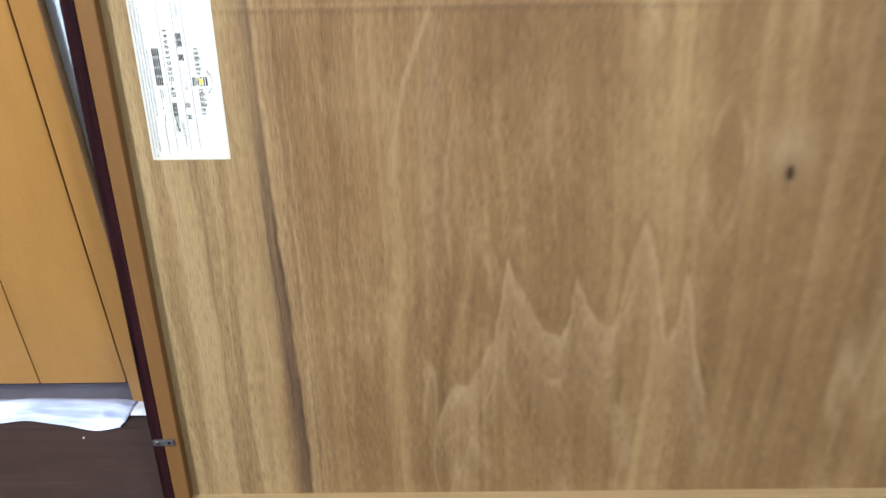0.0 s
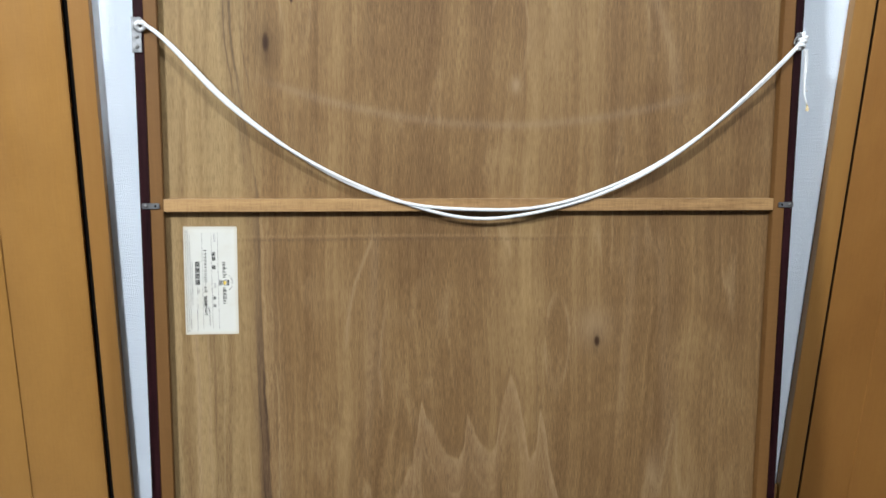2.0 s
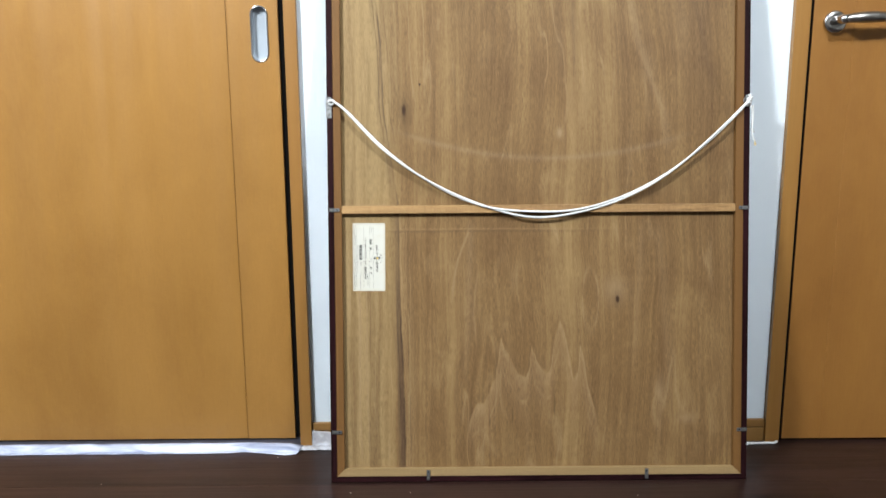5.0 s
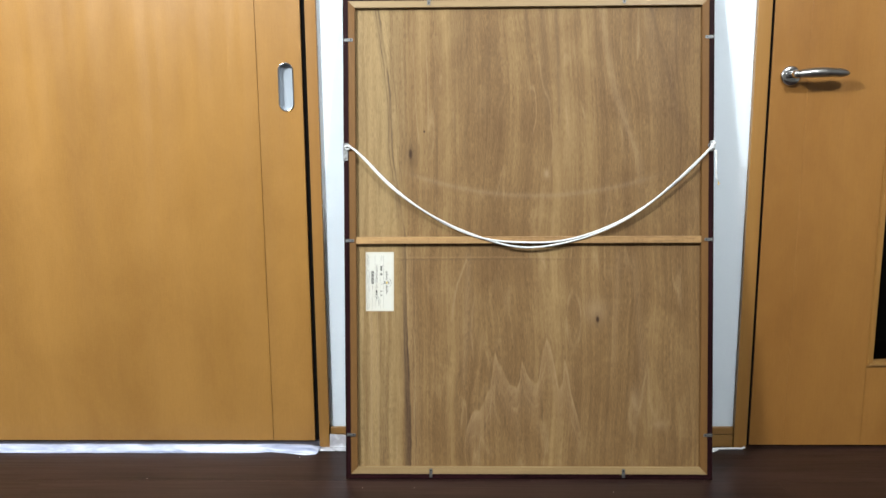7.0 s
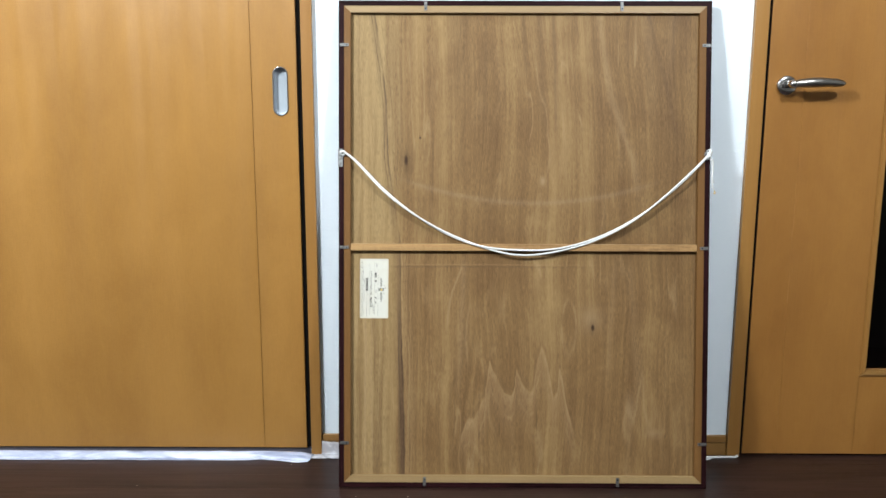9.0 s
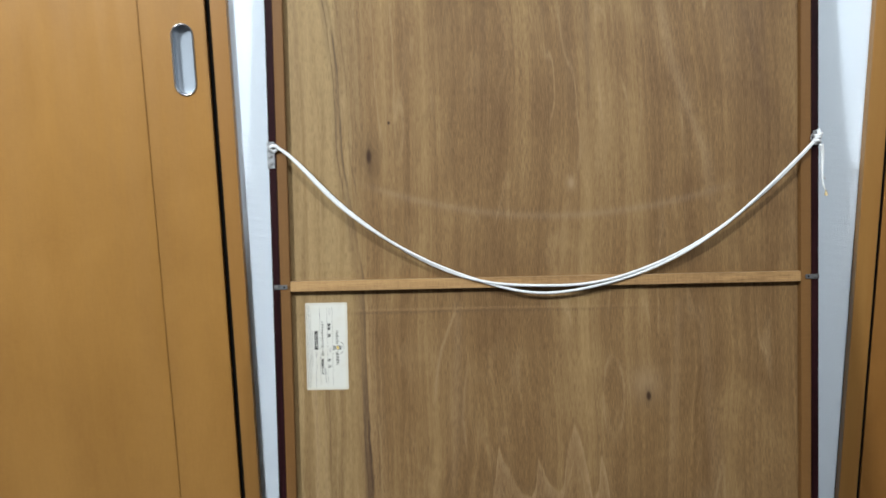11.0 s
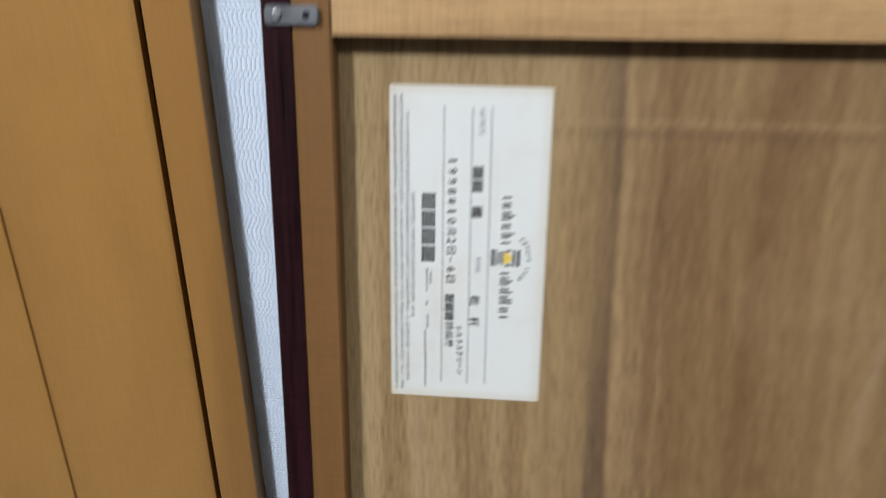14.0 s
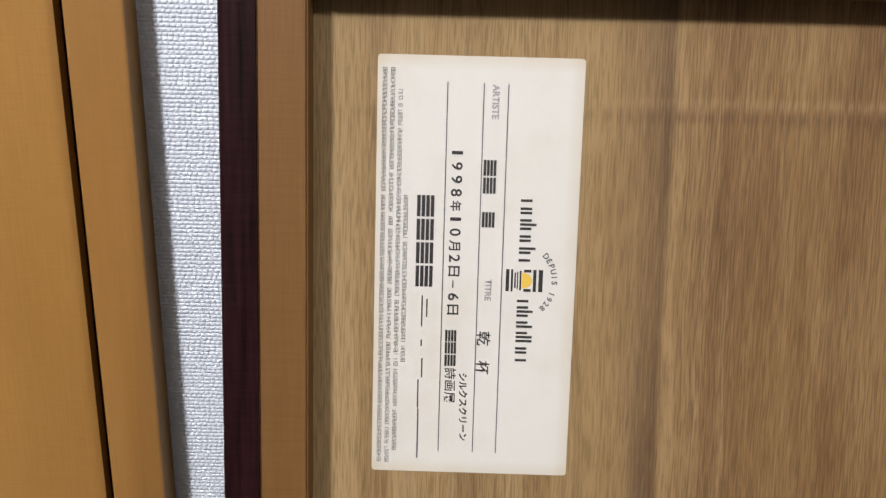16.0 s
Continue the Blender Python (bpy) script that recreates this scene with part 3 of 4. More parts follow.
def ring_plate(cx, cz, w, h, band, y0, y1):
    bm, rings = bmesh.new(), []
    for inset, y in ((0, y1), (0, y0 + 0.0006), (0.0007, y0), (band - 0.0007, y0), (band, y0 + 0.0006), (band, y1)):
        rings.append([bm.verts.new((x, y, z)) for x, z in stadium(cx, cz, w - 2 * inset, h - 2 * inset)])
    for q, r in zip(rings, rings[1:]):
        for k in range(len(q)):
            bm.faces.new((q[k], q[(k + 1) % len(q)], r[(k + 1) % len(q)], r[k]))
    bmesh.ops.remove_doubles(bm, verts=bm.verts, dist=1e-6)
    bmesh.ops.recalc_face_normals(bm, faces=bm.faces)
    return bm


sliding_door()


def hinged_door():
    d = holder("door_2")
    tagged(d, label="honey-coloured veneered door with a narrow dark glass panel, closed", category="door", kind="structure")
    y0, y1, bottom, top = -0.0080, 0.027, 0.0065, HEAD - 0.003
    left, right, groove = HINGE_L + 0.0092, HINGE_R - 0.003, 0.7365
    gl, gr, gb, gt = 0.9400, 1.1200, 0.2265, 1.80
    # shade between leaf and casing, built as a black strip
    part("gap_shade", boxed((HINGE_L + 0.0004, y0 + 0.0025, bottom), (left - 0.0004, y0 + 0.02, top)), MATTE_BLACK, d, "black strip standing in for shade in the door gap")
    bm = bmesh.new()
    box(bm, (left, y0, bottom), (groove, y1, top), 0.0008)
    box(bm, (groove - 0.0010, y0 - 0.0018, bottom + 0.0002), (gl, y1 - 0.001, top - 0.0002), 0.0016)
    box(bm, (gl, y0, bottom), (gr, y1, gb))
    box(bm, (gl, y0, gt), (gr, y1, top))
    box(bm, (gr, y0, bottom), (right, y1, top))
    part("leaf_panel", bm, HONEY_R, d)
    part("glass_pane", boxed((gl + 0.002, 0.006, gb + 0.002), (gr - 0.002, 0.010, gt - 0.002)), GLASS, d, "dark glass pane").visible_shadow = False
    w, e = 0.0155, 0.0055
    for name, pts, mat in (("glazing_bead", ((gl, gb), (gl + w, gb + w), (gl + w, gt - w), (gl, gt)), HONEY_TRIM),
                           ("glazing_bead", ((gr, gb), (gr, gt), (gr - w, gt - w), (gr - w, gb + w)), HONEY_TRIM),
                           ("glazing_bead", ((gl, gb), (gr, gb), (gr - w, gb + w), (gl + w, gb + w)), HONEY_X),
                           ("glazing_bead", ((gl, gt), (gl + w, gt - w), (gr - w, gt - w), (gr, gt)), HONEY_X)):
        part(name, prism(pts, y0 - e, 0.0055, 0.0025), mat, d)
    lever_handle(d, 0.6910, 0.9785, y0)
    return d


def lever_handle(door, x, z, y):
    h = part("door_handle", spin(((y, 0.0235), (y - 0.004, 0.0245), (y - 0.0075, 0.0240), (y - 0.0095, 0.0205), (y - 0.0100, 0.0120)), (x, 0, z), 36), CHROME, door, "chrome round rose of the lever handle", True)
    part("neck", spin(((y - 0.009, 0.0098), (y - 0.030, 0.0092), (y - 0.050, 0.0100), (y - 0.056, 0.0075)), (x, 0, z + 0.003), 24), CHROME, h, "polished neck", True)
    pts, n = [], 22
    for i in range(n + 1):
        s = i / n
        pts.append((x - 0.004 + 0.132 * s, y - 0.047 - 0.006 * math.sin(math.pi * s) + 0.004 * s, z + 0.003 + 0.004 * math.sin(math.pi * s * 0.9)))
    grip = tube(pts, lambda s: 0.0078 + 0.0042 * math.sin(math.pi * min(1.0, s * 1.15)) if s < 0.75 else 0.0111 * math.sqrt(max(0.02, 1 - ((s - 0.72) / 0.28) ** 2)), 14)
    part("lever", grip, SATIN, h, "satin nickel lever tapering to its tip", True)


hinged_door()


# ---- the picture frame, seen from its back ----
LEAN = pose(0, -0.2042, 0.0042, -8.509, 0, -0.147)
L, R, B, T = -0.4162, 0.4893, -0.0042, 1.1880        # outer edges
DEEP = 0.0275                                      # rail depth
RW, LW = 0.0129, 0.0168                            # dark edge and tan liner, as seen
BW = 0.0127                                        # dark edge along the bottom
PANEL = 0.0122                                     # depth of the panel behind the rails' backs


def mitred(side, out, inn, y0, y1, bevel):
    (l, r, b, t), (l2, r2, b2, t2) = out, inn
    pts = {"left": ((l, b), (l2, b2), (l2, t2), (l, t)), "right": ((r, b), (r, t), (r2, t2), (r2, b2)),
           "bottom": ((l, b), (r, b), (r2, b2), (l2, b2)), "top": ((l, t), (l2, t2), (r2, t2), (r, t))}[side]
    return prism(pts, y0, y1, bevel)


def rail(side):
    """A dark rail with its outer back edge rounded, mitred at both ends."""
    out, inn = (L, R, B, T), (L + RW, R - RW, B + BW, T - RW)
    rows = ((0.0046, DEEP), (0.0, 0.0045), (0.0, 0.0028), (0.0008, 0.0010), (0.0024, 0.0), (1.0, 0.0), (1.0, DEEP))
    bm, rings = bmesh.new(), []
    for inset, y in rows:
        k = 1.0 if inset == 1.0 else inset / RW
        l, r, b, t = (p + (q - p) * k for p, q in zip(out, inn))
        ends = {"left": ((l, b), (l, t)), "right": ((r, t), (r, b)), "bottom": ((r, b), (l, b)), "top": ((l, t), (r, t))}[side]
        rings.append([bm.verts.new((x, y, z)) for x, z in ends])
    n = len(rings)
    for i in range(n):
        a, c = rings[i], rings[(i + 1) % n]
        bm.faces.new((a[0], a[1], c[1], c[0]))
    bm.faces.new([q[0] for q in rings])
    bm.faces.new([q[1] for q in rings][::-1])
    bmesh.ops.recalc_face_normals(bm, faces=bm.faces)
    return bm


def screw(x, z, y, r, owner, material=None):
    part("screw", spin(((y + 0.001, r), (y - 0.0004, r), (y - 0.0010, r * 0.75), (y - 0.0006, r * 0.25)), (x, 0, z), 12), material or SCREW, owner, "", True)


def retaining_clip(owner, x, z, turn):
    """A bent steel tab that holds the backing, fixed by one screw; turn: degrees in the plane of the back."""
    w, l, r = 0.0038, 0.0112, 0.0012
    bm = prism([(-w, -l + r), (-w + r, -l), (w - r, -l), (w, -l + r), (w, l - r), (w - r, l), (-w + r, l), (-w, l - r)], -0.0019, -0.0004, 0.0004)
    m = Matrix.Translation((x, 0, z)) @ Matrix.Rotation(radians(turn), 4, "Y")
    bmesh.ops.transform(bm, matrix=m, verts=bm.verts)
    c = part("retaining_clip", bm, DULL, owner, "small grey steel tab")
    a, b = m @ Vector((0, 0, -l * 0.55)), m @ Vector((0, 0, l * 0.55))
    screw(a.x, a.z, -0.0018, 0.0025, c)
    part("slot", spin(((-0.0017, 0.0016), (-0.00195, 0.0016), (-0.00195, 0.0008)), (b.x, 0, b.z), 10), MATTE_BLACK, c)


def picture():
    f = holder("picture_frame", LEAN)
    tagged(f, label="large dark-stained picture frame leaning back-side out against the wall", category="picture frame")
    for side in ("left", "right", "bottom", "top"):
        part("rail", rail(side), RAIL if side in ("left", "right") else RAIL_X, f, "dark reddish-brown stained rail")
    out = (L + RW, R - RW, B + BW, T - RW)
    inn = (L + RW + LW, R - RW - LW, B + BW + LW, T - RW - LW)
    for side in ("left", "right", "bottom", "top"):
        part("liner_strip", mitred(side, out, inn, 0.0007, DEEP - 0.006, 0.0007), LINER if side in ("left", "right") else LINER_LIT_X, f, "tan wooden liner strip")
    part("backing_panel", boxed((inn[0] - 0.006, PANEL, inn[2] - 0.006), (inn[1] + 0.006, PANEL + 0.004, inn[3] + 0.006)), PLY, f, "tan plywood backing with knots and flame grain")
    part("crossbar", boxed((inn[0] + 0.0003, 0.0002, 0.5805), (inn[1] - 0.0003, PANEL + 0.0006, 0.5975), 0.0008), BAR, f, "thin pine crossbar")
    for z in (0.1068, 0.5885, 1.0800):
        retaining_clip(f, L + RW + 0.0010, z, 90)
        retaining_clip(f, R - RW + 0.0010, z, -90)
    for x in (-0.2047, 0.2705):
        retaining_clip(f, x, B + BW + 0.0030, 0)
        retaining_clip(f, x, T - RW - 0.0010, 180)
    for x, s, low in ((L, 1, 0.7846), (R, -1, 0.8100)):
        plate = part("hanger_plate", prism([(x + s * p, q) for p, q in ((-0.0012, low), (0.0100, low), (0.0108, low + 0.0010), (0.0108, 0.8276), (0.0100, 0.8286), (-0.0012, 0.8286))], -0.0022, -0.0002, 0.0004), STEEL, f, "galvanised steel hanger plate")
        if s > 0:
            for z in (0.7915, 0.8040):
                screw(x + s * 0.0052, z, -0.0022, 0.0026, plate)
        part("loop", tube([(x + s * (0.0092 + 0.0062 * math.cos(a)), -0.0045 - 0.002 * math.sin(a), 0.8168 + 0.0066 * math.sin(a)) for a in [2 * math.pi * i / 20 for i in range(21)]], 0.0013, 8), STEEL, plate, "steel wire loop", True)
    return f


frame_ob = picture()


def on_back(bm):
    bmesh.ops.transform(bm, matrix=LEAN, verts=bm.verts)
    return bm


# ---- the hanging cord ----
def hanging_cord():
    c = holder("hanging_cord")
    tagged(c, label="doubled white cotton cord slung between the hanger plates", category="cord")
    a, b, n = -0.4040, 0.4790, 120

    def strand(phase, swing):
        pts = []
        for i in range(n + 1):
            s = i / n
            u = a + (b - a) * s
            v = 0.5765 + 1.235 * (u - 0.043) ** 2 - 0.0030 * math.exp(-((u - 0.30) / 0.10) ** 2)
            v += 0.0075 * math.exp(-((u + 0.366) / 0.045) ** 2) * (1 - math.exp(-((u - a) / 0.012) ** 2))
            ends = min(1.0, 8 * s, 8 * (1 - s))
            mid = math.exp(-((u - 0.035) / 0.085) ** 2)
            twist = phase + 9.0 * s
            dv = (0.0026 * math.cos(twist) * (1 - mid) + math.cos(phase) * 0.0056 * mid) * ends
            dw = -0.0036 + (0.0019 * math.sin(twist) * (1 - mid) - 0.0006 * math.cos(phase) * mid) * ends - 0.0035 * (1 - ends)
            slope = 2 * 1.235 * (u - 0.043)
            k = 1 / math.sqrt(1 + slope * slope)
            pts.append((u - slope * k * dv, dw, v + k * dv + swing * math.sin(5 * s) * 0.001))
        return tube(pts, lambda q: 0.00235 + 0.00014 * math.sin(q * 500), 8)

    part("strand", on_back(strand(0.0, 1)), COTTON, c, "", True)
    part("strand", on_back(strand(math.pi, -1)), COTTON, c, "", True)
    # loop through the hanger and the knot with its loose ends
    wrap = [(a - 0.0015 - 0.0052 * math.cos(t), -0.0060 - 0.0030 * math.sin(t), 0.8172 + 0.0036 * math.sin(t)) for t in [2 * math.pi * i / 16 for i in range(17)]]
    part("end_loop", on_back(tube(wrap, 0.0028, 8)), COTTON, c, "", True)
    bm = bmesh.new()
    for j in range(3):
        z0 = 0.8090 + 0.0060 * j
        ring = [(0.4822 + 0.0015 * j + 0.0046 * math.cos(t), -0.0060 - 0.0042 * math.sin(t), z0 + 0.0022 * math.sin(t + j)) for t in [2 * math.pi * i / 16 for i in range(17)]]
        tube(ring, 0.0028, 8, bm)
    tube([(0.479, -0.006, 0.8055), (0.4835, -0.0068, 0.812), (0.486, -0.006, 0.822), (0.487, -0.004, 0.829), (0.484, -0.002, 0.827)], 0.0030, 8, bm)
    part("knot", on_back(bm), COTTON, c, "tight knot", True)
    for j, (dx, end) in enumerate(((0.0, 0.7480), (0.0032, 0.7300))):
        pts = []
        for i in range(19):
            s = i / 18
            pts.append((0.4890 + dx * (1 - s) + 0.0035 * math.sin(4.6 * s + 0.4 * j) + 0.011 * s ** 3, -0.0050 + 0.0030 * math.sin(3.0 * s + j), 0.806 + (end - 0.806) * s))
        part("loose_end", on_back(tube(pts, lambda q: 0.0019 * (1 - 0.3 * q), 7)), COTTON, c, "", True)
    fray = bmesh.new()
    for i in range(7):
        tube([(0.4965, -0.005, 0.7320), (0.4972 + random.uniform(-0.001, 0.002), -0.005, 0.728), (0.4985 + random.uniform(-0.003, 0.003), -0.005 + random.uniform(-0.001, 0.001), 0.7215 + random.uniform(-0.002, 0.002))], 0.0006, 5, fray)
    part("frayed_tip", on_back(fray), FRAY, c, "yellowed frayed tip")
    return c


hanging_cord()


# ---- the paper label, turned on its side ----
LAB = LEAN @ Matrix.Translation((-0.3300, PANEL - 0.00035, 0.4865)) @ Matrix.Rotation(radians(0.25), 4, "Y")
LW2, LH2 = 0.0350, 0.0735                    # half its width and height as it hangs


def label_point(rx, ry):
    """From reading position (along, up from the foot of the text) to the label's own x and z."""
    return -LW2 + ry, LH2 - rx


def strip(spans):
    """Flat printed bars: rows of reading x0, x1, y0, y1."""
    bm = bmesh.new()
    for x0, x1, y0, y1 in spans:
        q = [label_point(*p) for p in ((x0, y0), (x1, y0), (x1, y1), (x0, y1))]
        bm.faces.new([bm.verts.new((x, -0.00012, z)) for x, z in q])
    bmesh.ops.recalc_face_normals(bm, faces=bm.faces)
    return bm


def barred(x0, x1, y0, y1):
    """A close stack of level bars that fills a square of print."""
    h = y1 - y0
    return [(x0, x1, y0 + h * k / 4, y0 + h * (k + 0.78) / 4) for k in range(4)]


def text_bm(words, bold):
    """Built-in letters as a flat bmesh, in reading axes, thickened by a share of their size."""
    cu = bpy.data.curves.new("lettering", "FONT")
    cu.body, cu.size, cu.offset = words, 1.0, bold
    ob = new("lettering", cu)
    bpy.context.view_layer.update()
    me = bpy.data.meshes.new_from_object(ob.evaluated_get(bpy.context.evaluated_depsgraph_get()))
    bpy.data.objects.remove(ob)
    bm = bmesh.new()
    bm.from_mesh(me)
    bpy.data.meshes.remove(me)
    return bm


def lettering(owner, words, x0, x1, y0, y1, material, tilt=0.0, bold=0.022):
    """Words fitted into a box of the reading axes, turned to run down the label."""
    bm = text_bm(words, bold)
    if not bm.verts:
        bm.free()
        return
    xs, ys = [v.co.x for v in bm.verts], [v.co.y for v in bm.verts]
    ax, bx, ay, by = min(xs), max(xs), min(ys), max(ys)
    for v in bm.verts:
        px = x0 + (v.co.x - ax) / (bx - ax) * (x1 - x0)
        py = y0 + (v.co.y - ay) / (by - ay) * (y1 - y0) + tilt * (px - x0)
        x, z = label_point(px, py)
        v.co = (x, -0.00012, z)
    part("lettering", bm, material, owner)


def paper_label():
    lab = holder("paper_label", LAB)
    tagged(lab, label="off-white printed paper label pasted sideways on the plywood", category="label")
    r, pts = 0.0012, []
    for cx, cz, a0 in ((LW2 - r, LH2 - r, 0), (-LW2 + r, LH2 - r, 90), (-LW2 + r, -LH2 + r, 180), (LW2 - r, -LH2 + r, 270)):
        for k in range(5):
            a = radians(a0 + 22.5 * k)
            pts.append((cx + r * math.cos(a), cz + r * math.sin(a)))
    part("sheet", prism(pts, 0.0, 0.0003), LABEL, lab, "yellowing off-white paper")
    for y in (0.0238, 0.0361, 0.0444):
        part("rule", strip([(0.0088, 0.1392, y - 0.00016, y + 0.00016)]), GREY_INK, lab)
    lettering(lab, "ARTISTE", 0.0092, 0.0208, 0.0390, 0.0414, PALE_INK)
    lettering(lab, "TITRE", 0.0760, 0.0836, 0.0386, 0.0409, PALE_INK)
    lettering(lab, "乾", 0.0947, 0.0998, 0.0364, 0.0412, INK, 0.0, 0.008)
    lettering(lab, "杯", 0.1053, 0.1104, 0.0364, 0.0412, INK, 0.0, 0.012)
    for i, ch in enumerate("1998年10月2日−6日"):
        mid, half = 0.0324 + 0.00456 * i, 0.0018 if ch in "年月日" else 0.0006 if ch in "1" else 0.0013
        low, high = (0.0256, 0.0296) if ch in "年月日" else (0.0272, 0.0276) if ch == "−" else (0.0258, 0.0296)
        lettering(lab, ch, mid - half, mid + half, low, high, INK, 0.0, 0.018)
    lettering(lab, "シルクスクリーン", 0.1100, 0.1350, 0.0304, 0.0334, INK, 0.03, 0.03)
    lettering(lab, "詩画展", 0.1082, 0.1212, 0.0252, 0.0294, INK, 0.0, 0.008)
    lettering_arc(lab)
    # plain bars for names, the house's own mark, the signature and the address lines
    for x0, x1 in ((0.0346, 0.0400), (0.0406, 0.0461), (0.0525, 0.0578)):
        part("printed_bar", strip(barred(x0, x1, 0.0368, 0.0414)), INK, lab)
    for x0 in (0.0945, 0.0989, 0.1034):
        part("printed_bar", strip(barred(x0, x0 + 0.0041, 0.0252, 0.0294)), INK, lab)
    for i in range(4):
        part("printed_bar", strip(barred(0.0472 + 0.0082 * i, 0.0546 + 0.0082 * i, 0.0143, 0.0206)), INK, lab)
    mark(lab)
    for x0, x1, y in ((0.0822, 0.0935, 0.0166), (0.0836, 0.0900, 0.0183), (0.0982, 0.1005, 0.0166), (0.1050, 0.1120, 0.0170), (0.1128, 0.1230, 0.0158), (0.1235, 0.1420, 0.0160)):
        part("signature_bar", strip([(x0, x1, y, y + 0.00045)]), PEN, lab)
    rng = random.Random(4)
    for y, x0, x1 in ((0.0104, 0.0474, 0.1056), (0.0079, 0.0104, 0.1388), (0.0052, 0.0044, 0.1432), (0.0025, 0.0044, 0.1440)):
        spans, x = [], x0
        while x < x1:
            w = rng.uniform(0.0010, 0.0015)
            if rng.random() < 0.94:
                k, q = rng.uniform(0.0, 0.0004), rng.uniform(0.2, 0.8)
                spans.append((x, x + 0.00016, y - 0.0008, y + 0.0008 - k))
                spans.append((x + w * 0.70, x + w * 0.70 + 0.00016, y - 0.0008 + k, y + 0.0008))
                for level in (-0.0007, -0.0001 + 0.0004 * (q - 0.5), 0.0006):
                    if rng.random() < 0.75:
                        spans.append((x + 0.00016, x + w * 0.70, y + level, y + level + 0.00014))
            x += w
        tagged(part("address_line", strip(spans), GREY_INK, lab), kind="stuff")
    return lab


def lettering_arc(owner):
    """The small capitals that bend round the mark."""
    words, bm = "DEPUIS 1928", bmesh.new()
    cx, cy, r = 0.0762, 0.0490, 0.0128
    for i, ch in enumerate(words):
        if ch == " ":
            continue
        a = radians(130 - 84 * i / (len(words) - 1))
        one = text_bm(ch, 0.02)
        xs = [v.co.x for v in one.verts]
        mid = (min(xs) + max(xs)) / 2
        for v in one.verts:
            lx, ly = (v.co.x - mid) * 0.0028, v.co.y * 0.0028
            px = cx + (r + ly) * math.cos(a) + lx * math.sin(a)
            py = cy + (r + ly) * math.sin(a) - lx * math.cos(a)
            x, z = label_point(px, py)
            v.co = (x, -0.00012, z)
        me = bpy.data.meshes.new("letter")
        one.to_mesh(me)
        one.free()
        bm.from_mesh(me)
        bpy.data.meshes.remove(me)
    part("lettering", bm, GREY_INK, owner)


def disc(cx, cy, rx, ry, n=24, a0=0, a1=360, lift=-0.00012):
    bm = bmesh.new()
    vs = []
    for i in range(n + 1):
        a = radians(a0 + (a1 - a0) * i / n)
        x, z = label_point(cx + rx * math.cos(a), cy + ry * math.sin(a))
        vs.append(bm.verts.new((x, lift, z)))
    bm.faces.new(vs)
    return bm


def mark(owner):
    """The striped mark with its yellow half disc, and plain rounded shapes for the two words beside it."""
    x0, x1 = 0.0722, 0.0800
    for row in ((x0, x1, 0.0458, 0.0470), (x0, x1, 0.0476, 0.0483), (x0 + 0.0012, x1 - 0.0012, 0.0488, 0.0493), (x0 + 0.0008, x1 - 0.0008, 0.0497, 0.0501),
                               (x0 + 0.0004, x1 - 0.0004, 0.0506, 0.0512), (x0, x0 + 0.0010, 0.0521, 0.0546), (x1 - 0.0010, x1, 0.0521, 0.0546),
                               (x0, x1, 0.0553, 0.0564), (x0, x1, 0.0572, 0.0587)):
        part("mark_stripe", strip([row]), INK, owner)
    part("mark_disc", disc(0.0761, 0.0514, 0.0028, 0.0036, 20, 0, 180), YELLOW, owner, "yellow half disc")
    # plain upright bars for the two words
    for start, widths, tall in ((0.0477, (0.0037, 0.0035, 0.0009, 0.0036, 0.0022, 0.0009, 0.0036), (2,)), (0.0829, (0.0032, 0.0009, 0.0034, 0.0032, 0.0009, 0.0036, 0.0037), (3, 5))):
        x = start
        for i, w in enumerate(widths):
            top = 0.0557 if i in tall or w < 0.0012 else 0.0540
            part("printed_bar", strip([(x, x + 0.0009, 0.0500, top)]), INK, owner)
            if w > 0.0025:
                part("printed_bar", strip([(x + w - 0.0009, x + w, 0.0500, 0.0540)]), INK, owner)
            x += w + 0.00055


paper_label()


# ---- things on the floor ----
def sheet(fn, nu, nv, thick=0.0006):
    """A thin crumpled sheet from a function of two numbers from 0 to 1."""
    bm = bmesh.new()
    g = [[bm.verts.new(fn(i / nu, j / nv)) for j in range(nv + 1)] for i in range(nu + 1)]
    for i in range(nu):
        for j in range(nv):
            bm.faces.new((g[i][j], g[i + 1][j], g[i + 1][j + 1], g[i][j + 1]))
    bmesh.ops.recalc_face_normals(bm, faces=bm.faces)
    bmesh.ops.solidify(bm, geom=bm.faces[:], thickness=thick)
    return bm


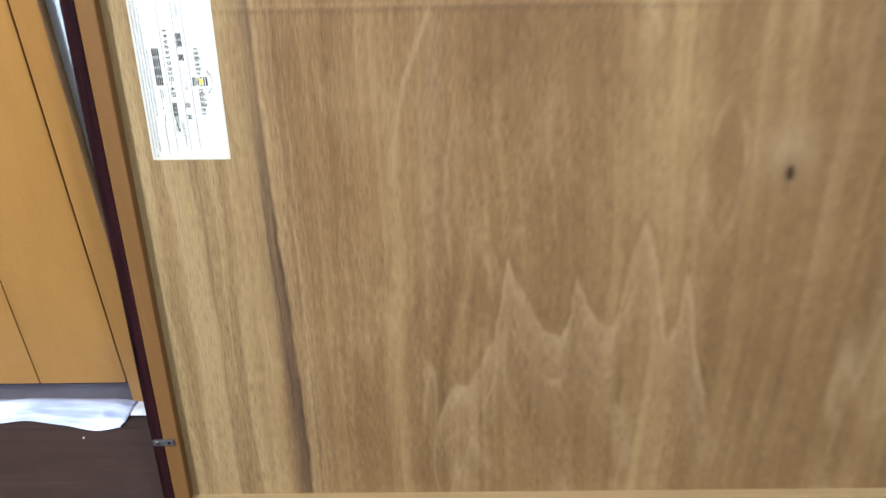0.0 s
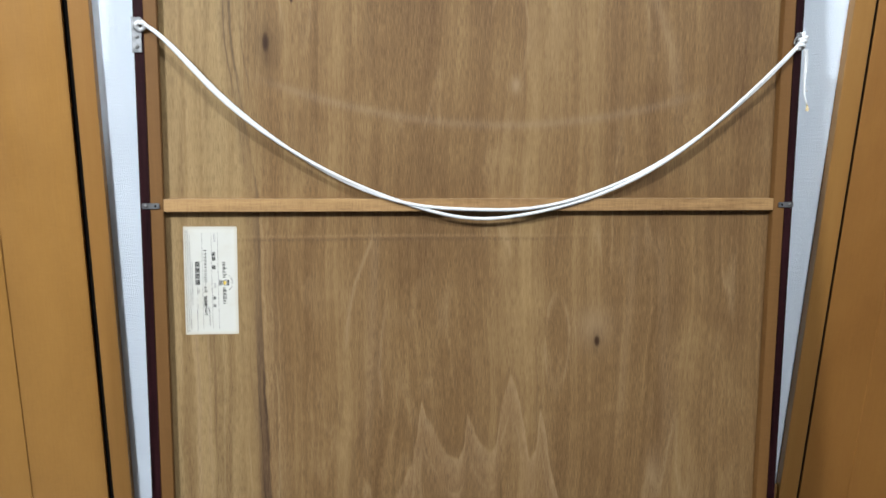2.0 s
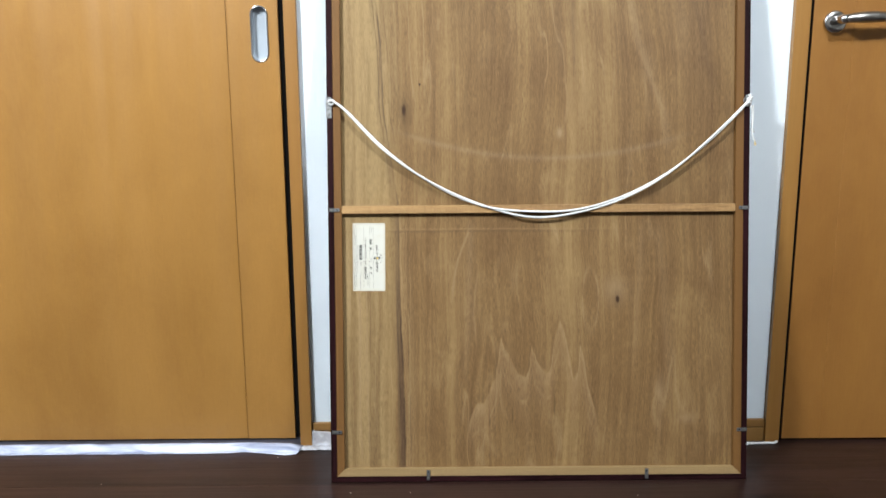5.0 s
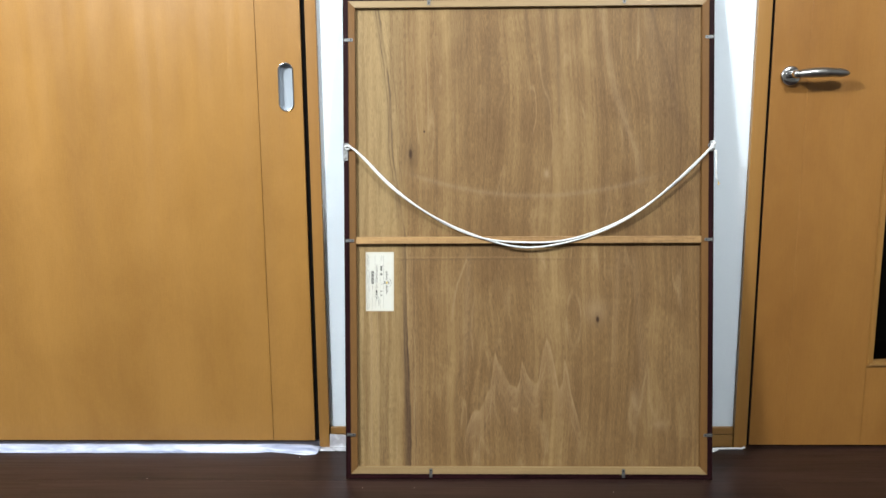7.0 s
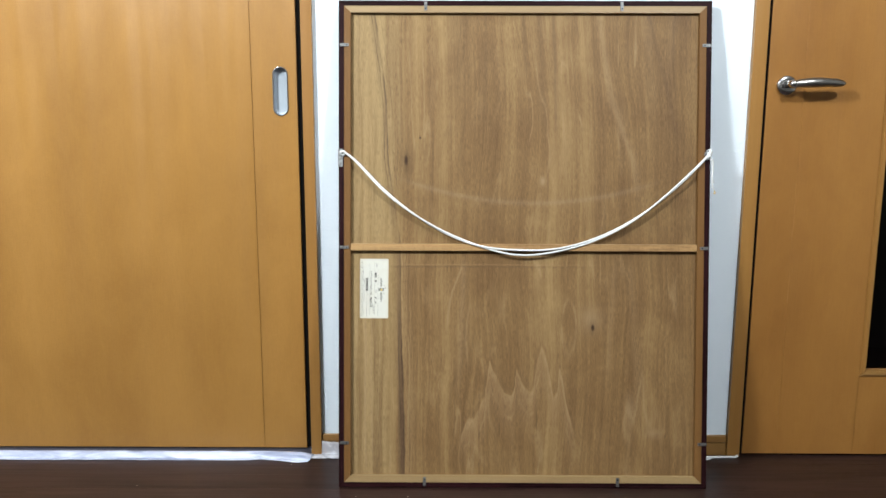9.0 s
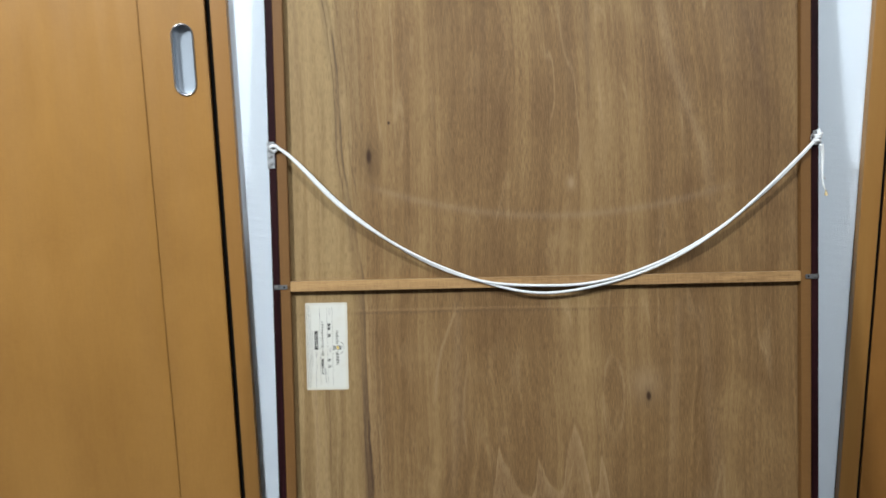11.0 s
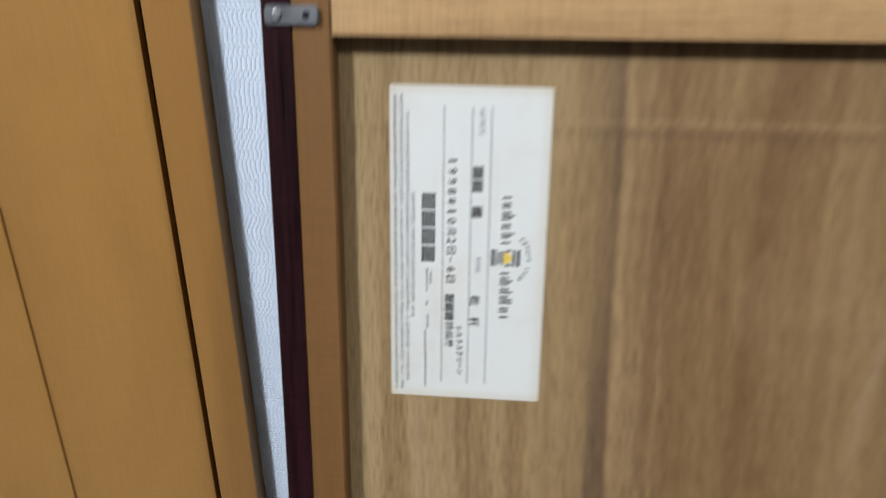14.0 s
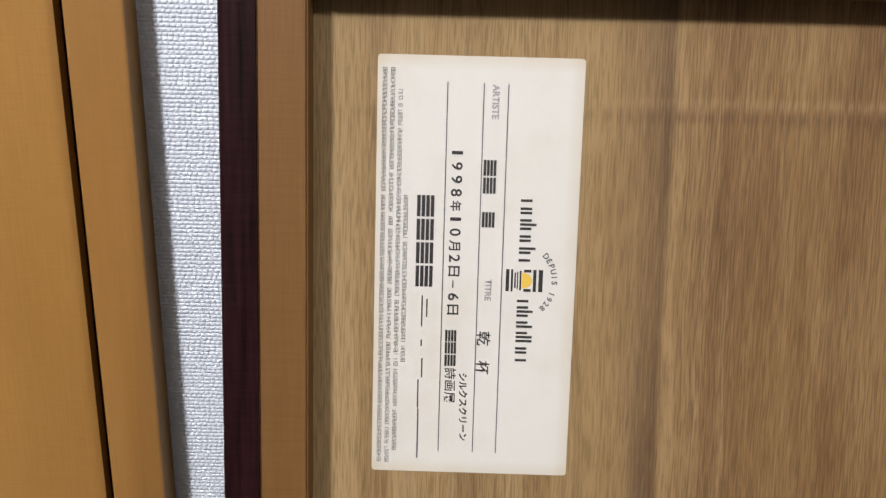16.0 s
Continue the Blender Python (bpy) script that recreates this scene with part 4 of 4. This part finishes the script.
def plastic_strip():
    """Milky film rolled along the foot of the sliding door: a low bulge with a flap that spreads towards its end."""
    def at(s, r):
        x = -1.60 + (1.60 - 0.506) * s
        rag = 0.003 * noise.noise((x * 6, 0, 1)) + 0.002 * noise.noise((x * 25, 0, 2))
        flap = math.exp(-((x + 0.535) / 0.045) ** 2)
        front = -0.0520 + rag - 0.012 * flap + 0.006 * math.exp(-((x + 0.64) / 0.03) ** 2)
        back = -0.0100 + 0.0015 * noise.noise((x * 9, 3, 1))
        y = back + (front - back) * r
        roll = math.sin(math.pi * min(1.0, r / 0.80)) ** 0.7 if r < 0.80 else 0.0
        ease = min(1.0, (1 - s) * 26 + 0.25)
        z = 0.0014 + 0.0135 * roll * ease + 0.0012 * noise.noise((x * 30, y * 90, 4)) * math.sin(math.pi * r) + 0.0009 * noise.noise((x * 9, r * 3, 7)) * roll
        z += 0.0016 * flap * math.sin(math.pi * max(0.0, (r - 0.8) / 0.2)) if r > 0.8 else 0.0
        return (x - 0.010 * r * r * max(0.0, s * 14 - 13), y, max(0.0014, z))
    return tagged(obj("plastic_film_strip", sheet(at, 240, 20), FILM, True), label="milky wrinkled plastic film strip along the sliding door's foot", category="plastic film")


def clear_scrap():
    """A clear crumpled piece that climbs from the floor onto the baseboard and casing."""
    def at(s, r):
        x = -0.512 + 0.105 * s
        if r < 0.45:
            k = r / 0.45
            y, z = -0.0400 + 0.0255 * k, 0.0015 + 0.0030 * math.sin(math.pi * k)
        else:
            k = (r - 0.45) / 0.55
            y, z = -0.0145 + 0.0020 * k, 0.0022 + (0.040 - 0.010 * s) * k
        w = 0.0016 * noise.noise((x * 70, r * 5, 8))
        return (x + 0.003 * noise.noise((r * 6, 1, 3)), y + w, max(0.0013, z + w))
    return tagged(obj("clear_film_scrap", sheet(at, 26, 16, 0.0004), CLEAR, True), label="clear crumpled plastic film against the baseboard", category="plastic film")


plastic_strip()
clear_scrap()
rope = [(0.455 + 0.174 * i / 20, -0.0215 - 0.0045 * math.sin(math.pi * i / 20 * 0.9) - 0.002 * (i > 18), 0.0030 + (0.004 if i == 20 else 0.0)) for i in range(21)]
tagged(obj("floor_cable", tube(rope, 0.0030, 10), CABLE, True), label="thin white cable end lying along the baseboard", category="cable")
tagged(obj("tape_scrap", sheet(lambda s, r: (0.500 + 0.060 * s - 0.012 * r * s, -0.028 - 0.030 * r * (1 - 0.6 * s), 0.0010 + 0.0006 * r), 8, 5, 0.0004), CABLE), label="small white tape scrap on the floor", category="tape")
for x, y, s in ((-0.556, -0.076, 0.0026), (-0.915, -0.202, 0.0018), (-0.3697, -0.252, 0.0021), (0.2346, -0.2727, 0.0018), (-0.2428, -0.2520, 0.0021)):
    bm = bmesh.new()
    bmesh.ops.create_icosphere(bm, subdivisions=2, radius=s / 2)
    for v in bm.verts:
        v.co *= 1 + 0.5 * noise.noise(v.co * 900 + Vector((x * 9, y * 9, 0)))
        v.co.z *= 0.6
    bmesh.ops.translate(bm, verts=bm.verts, vec=(x, y, s * 0.28))
    tagged(obj("crumb", bm, CRUMB), label="tiny white crumb on the dark floor", category="crumb", group="crumbs on the floor")

# floor boards, each a piece of the floor
BOARD_W, BOARD_L = 0.1515, 1.818
board_meshes = {}
for i in range(int(math.ceil((Y1 - Y0) / BOARD_W))):
    back = Y1 - BOARD_W * i
    front = max(back - BOARD_W, Y0)
    for j in range(-1, 4):
        a = X0 - 1.0 + (0.0, 0.61, 1.21)[i % 3] + j * BOARD_L
        lo, hi = max(a, X0), min(a + BOARD_L, X1)
        if hi - lo < 0.02:
            continue
        size = (round(hi - lo, 4), round(back - front, 4))
        if size not in board_meshes:
            ob = obj("floor_board", boxed((0, 0, -0.012), (size[0] - 0.0004, size[1] - 0.0004, 0.0)), PLANK)
            board_meshes[size] = ob.data
        else:
            ob = new("floor_board", board_meshes[size])
        ob.parent = floor
        ob.location = (lo, front, 0)
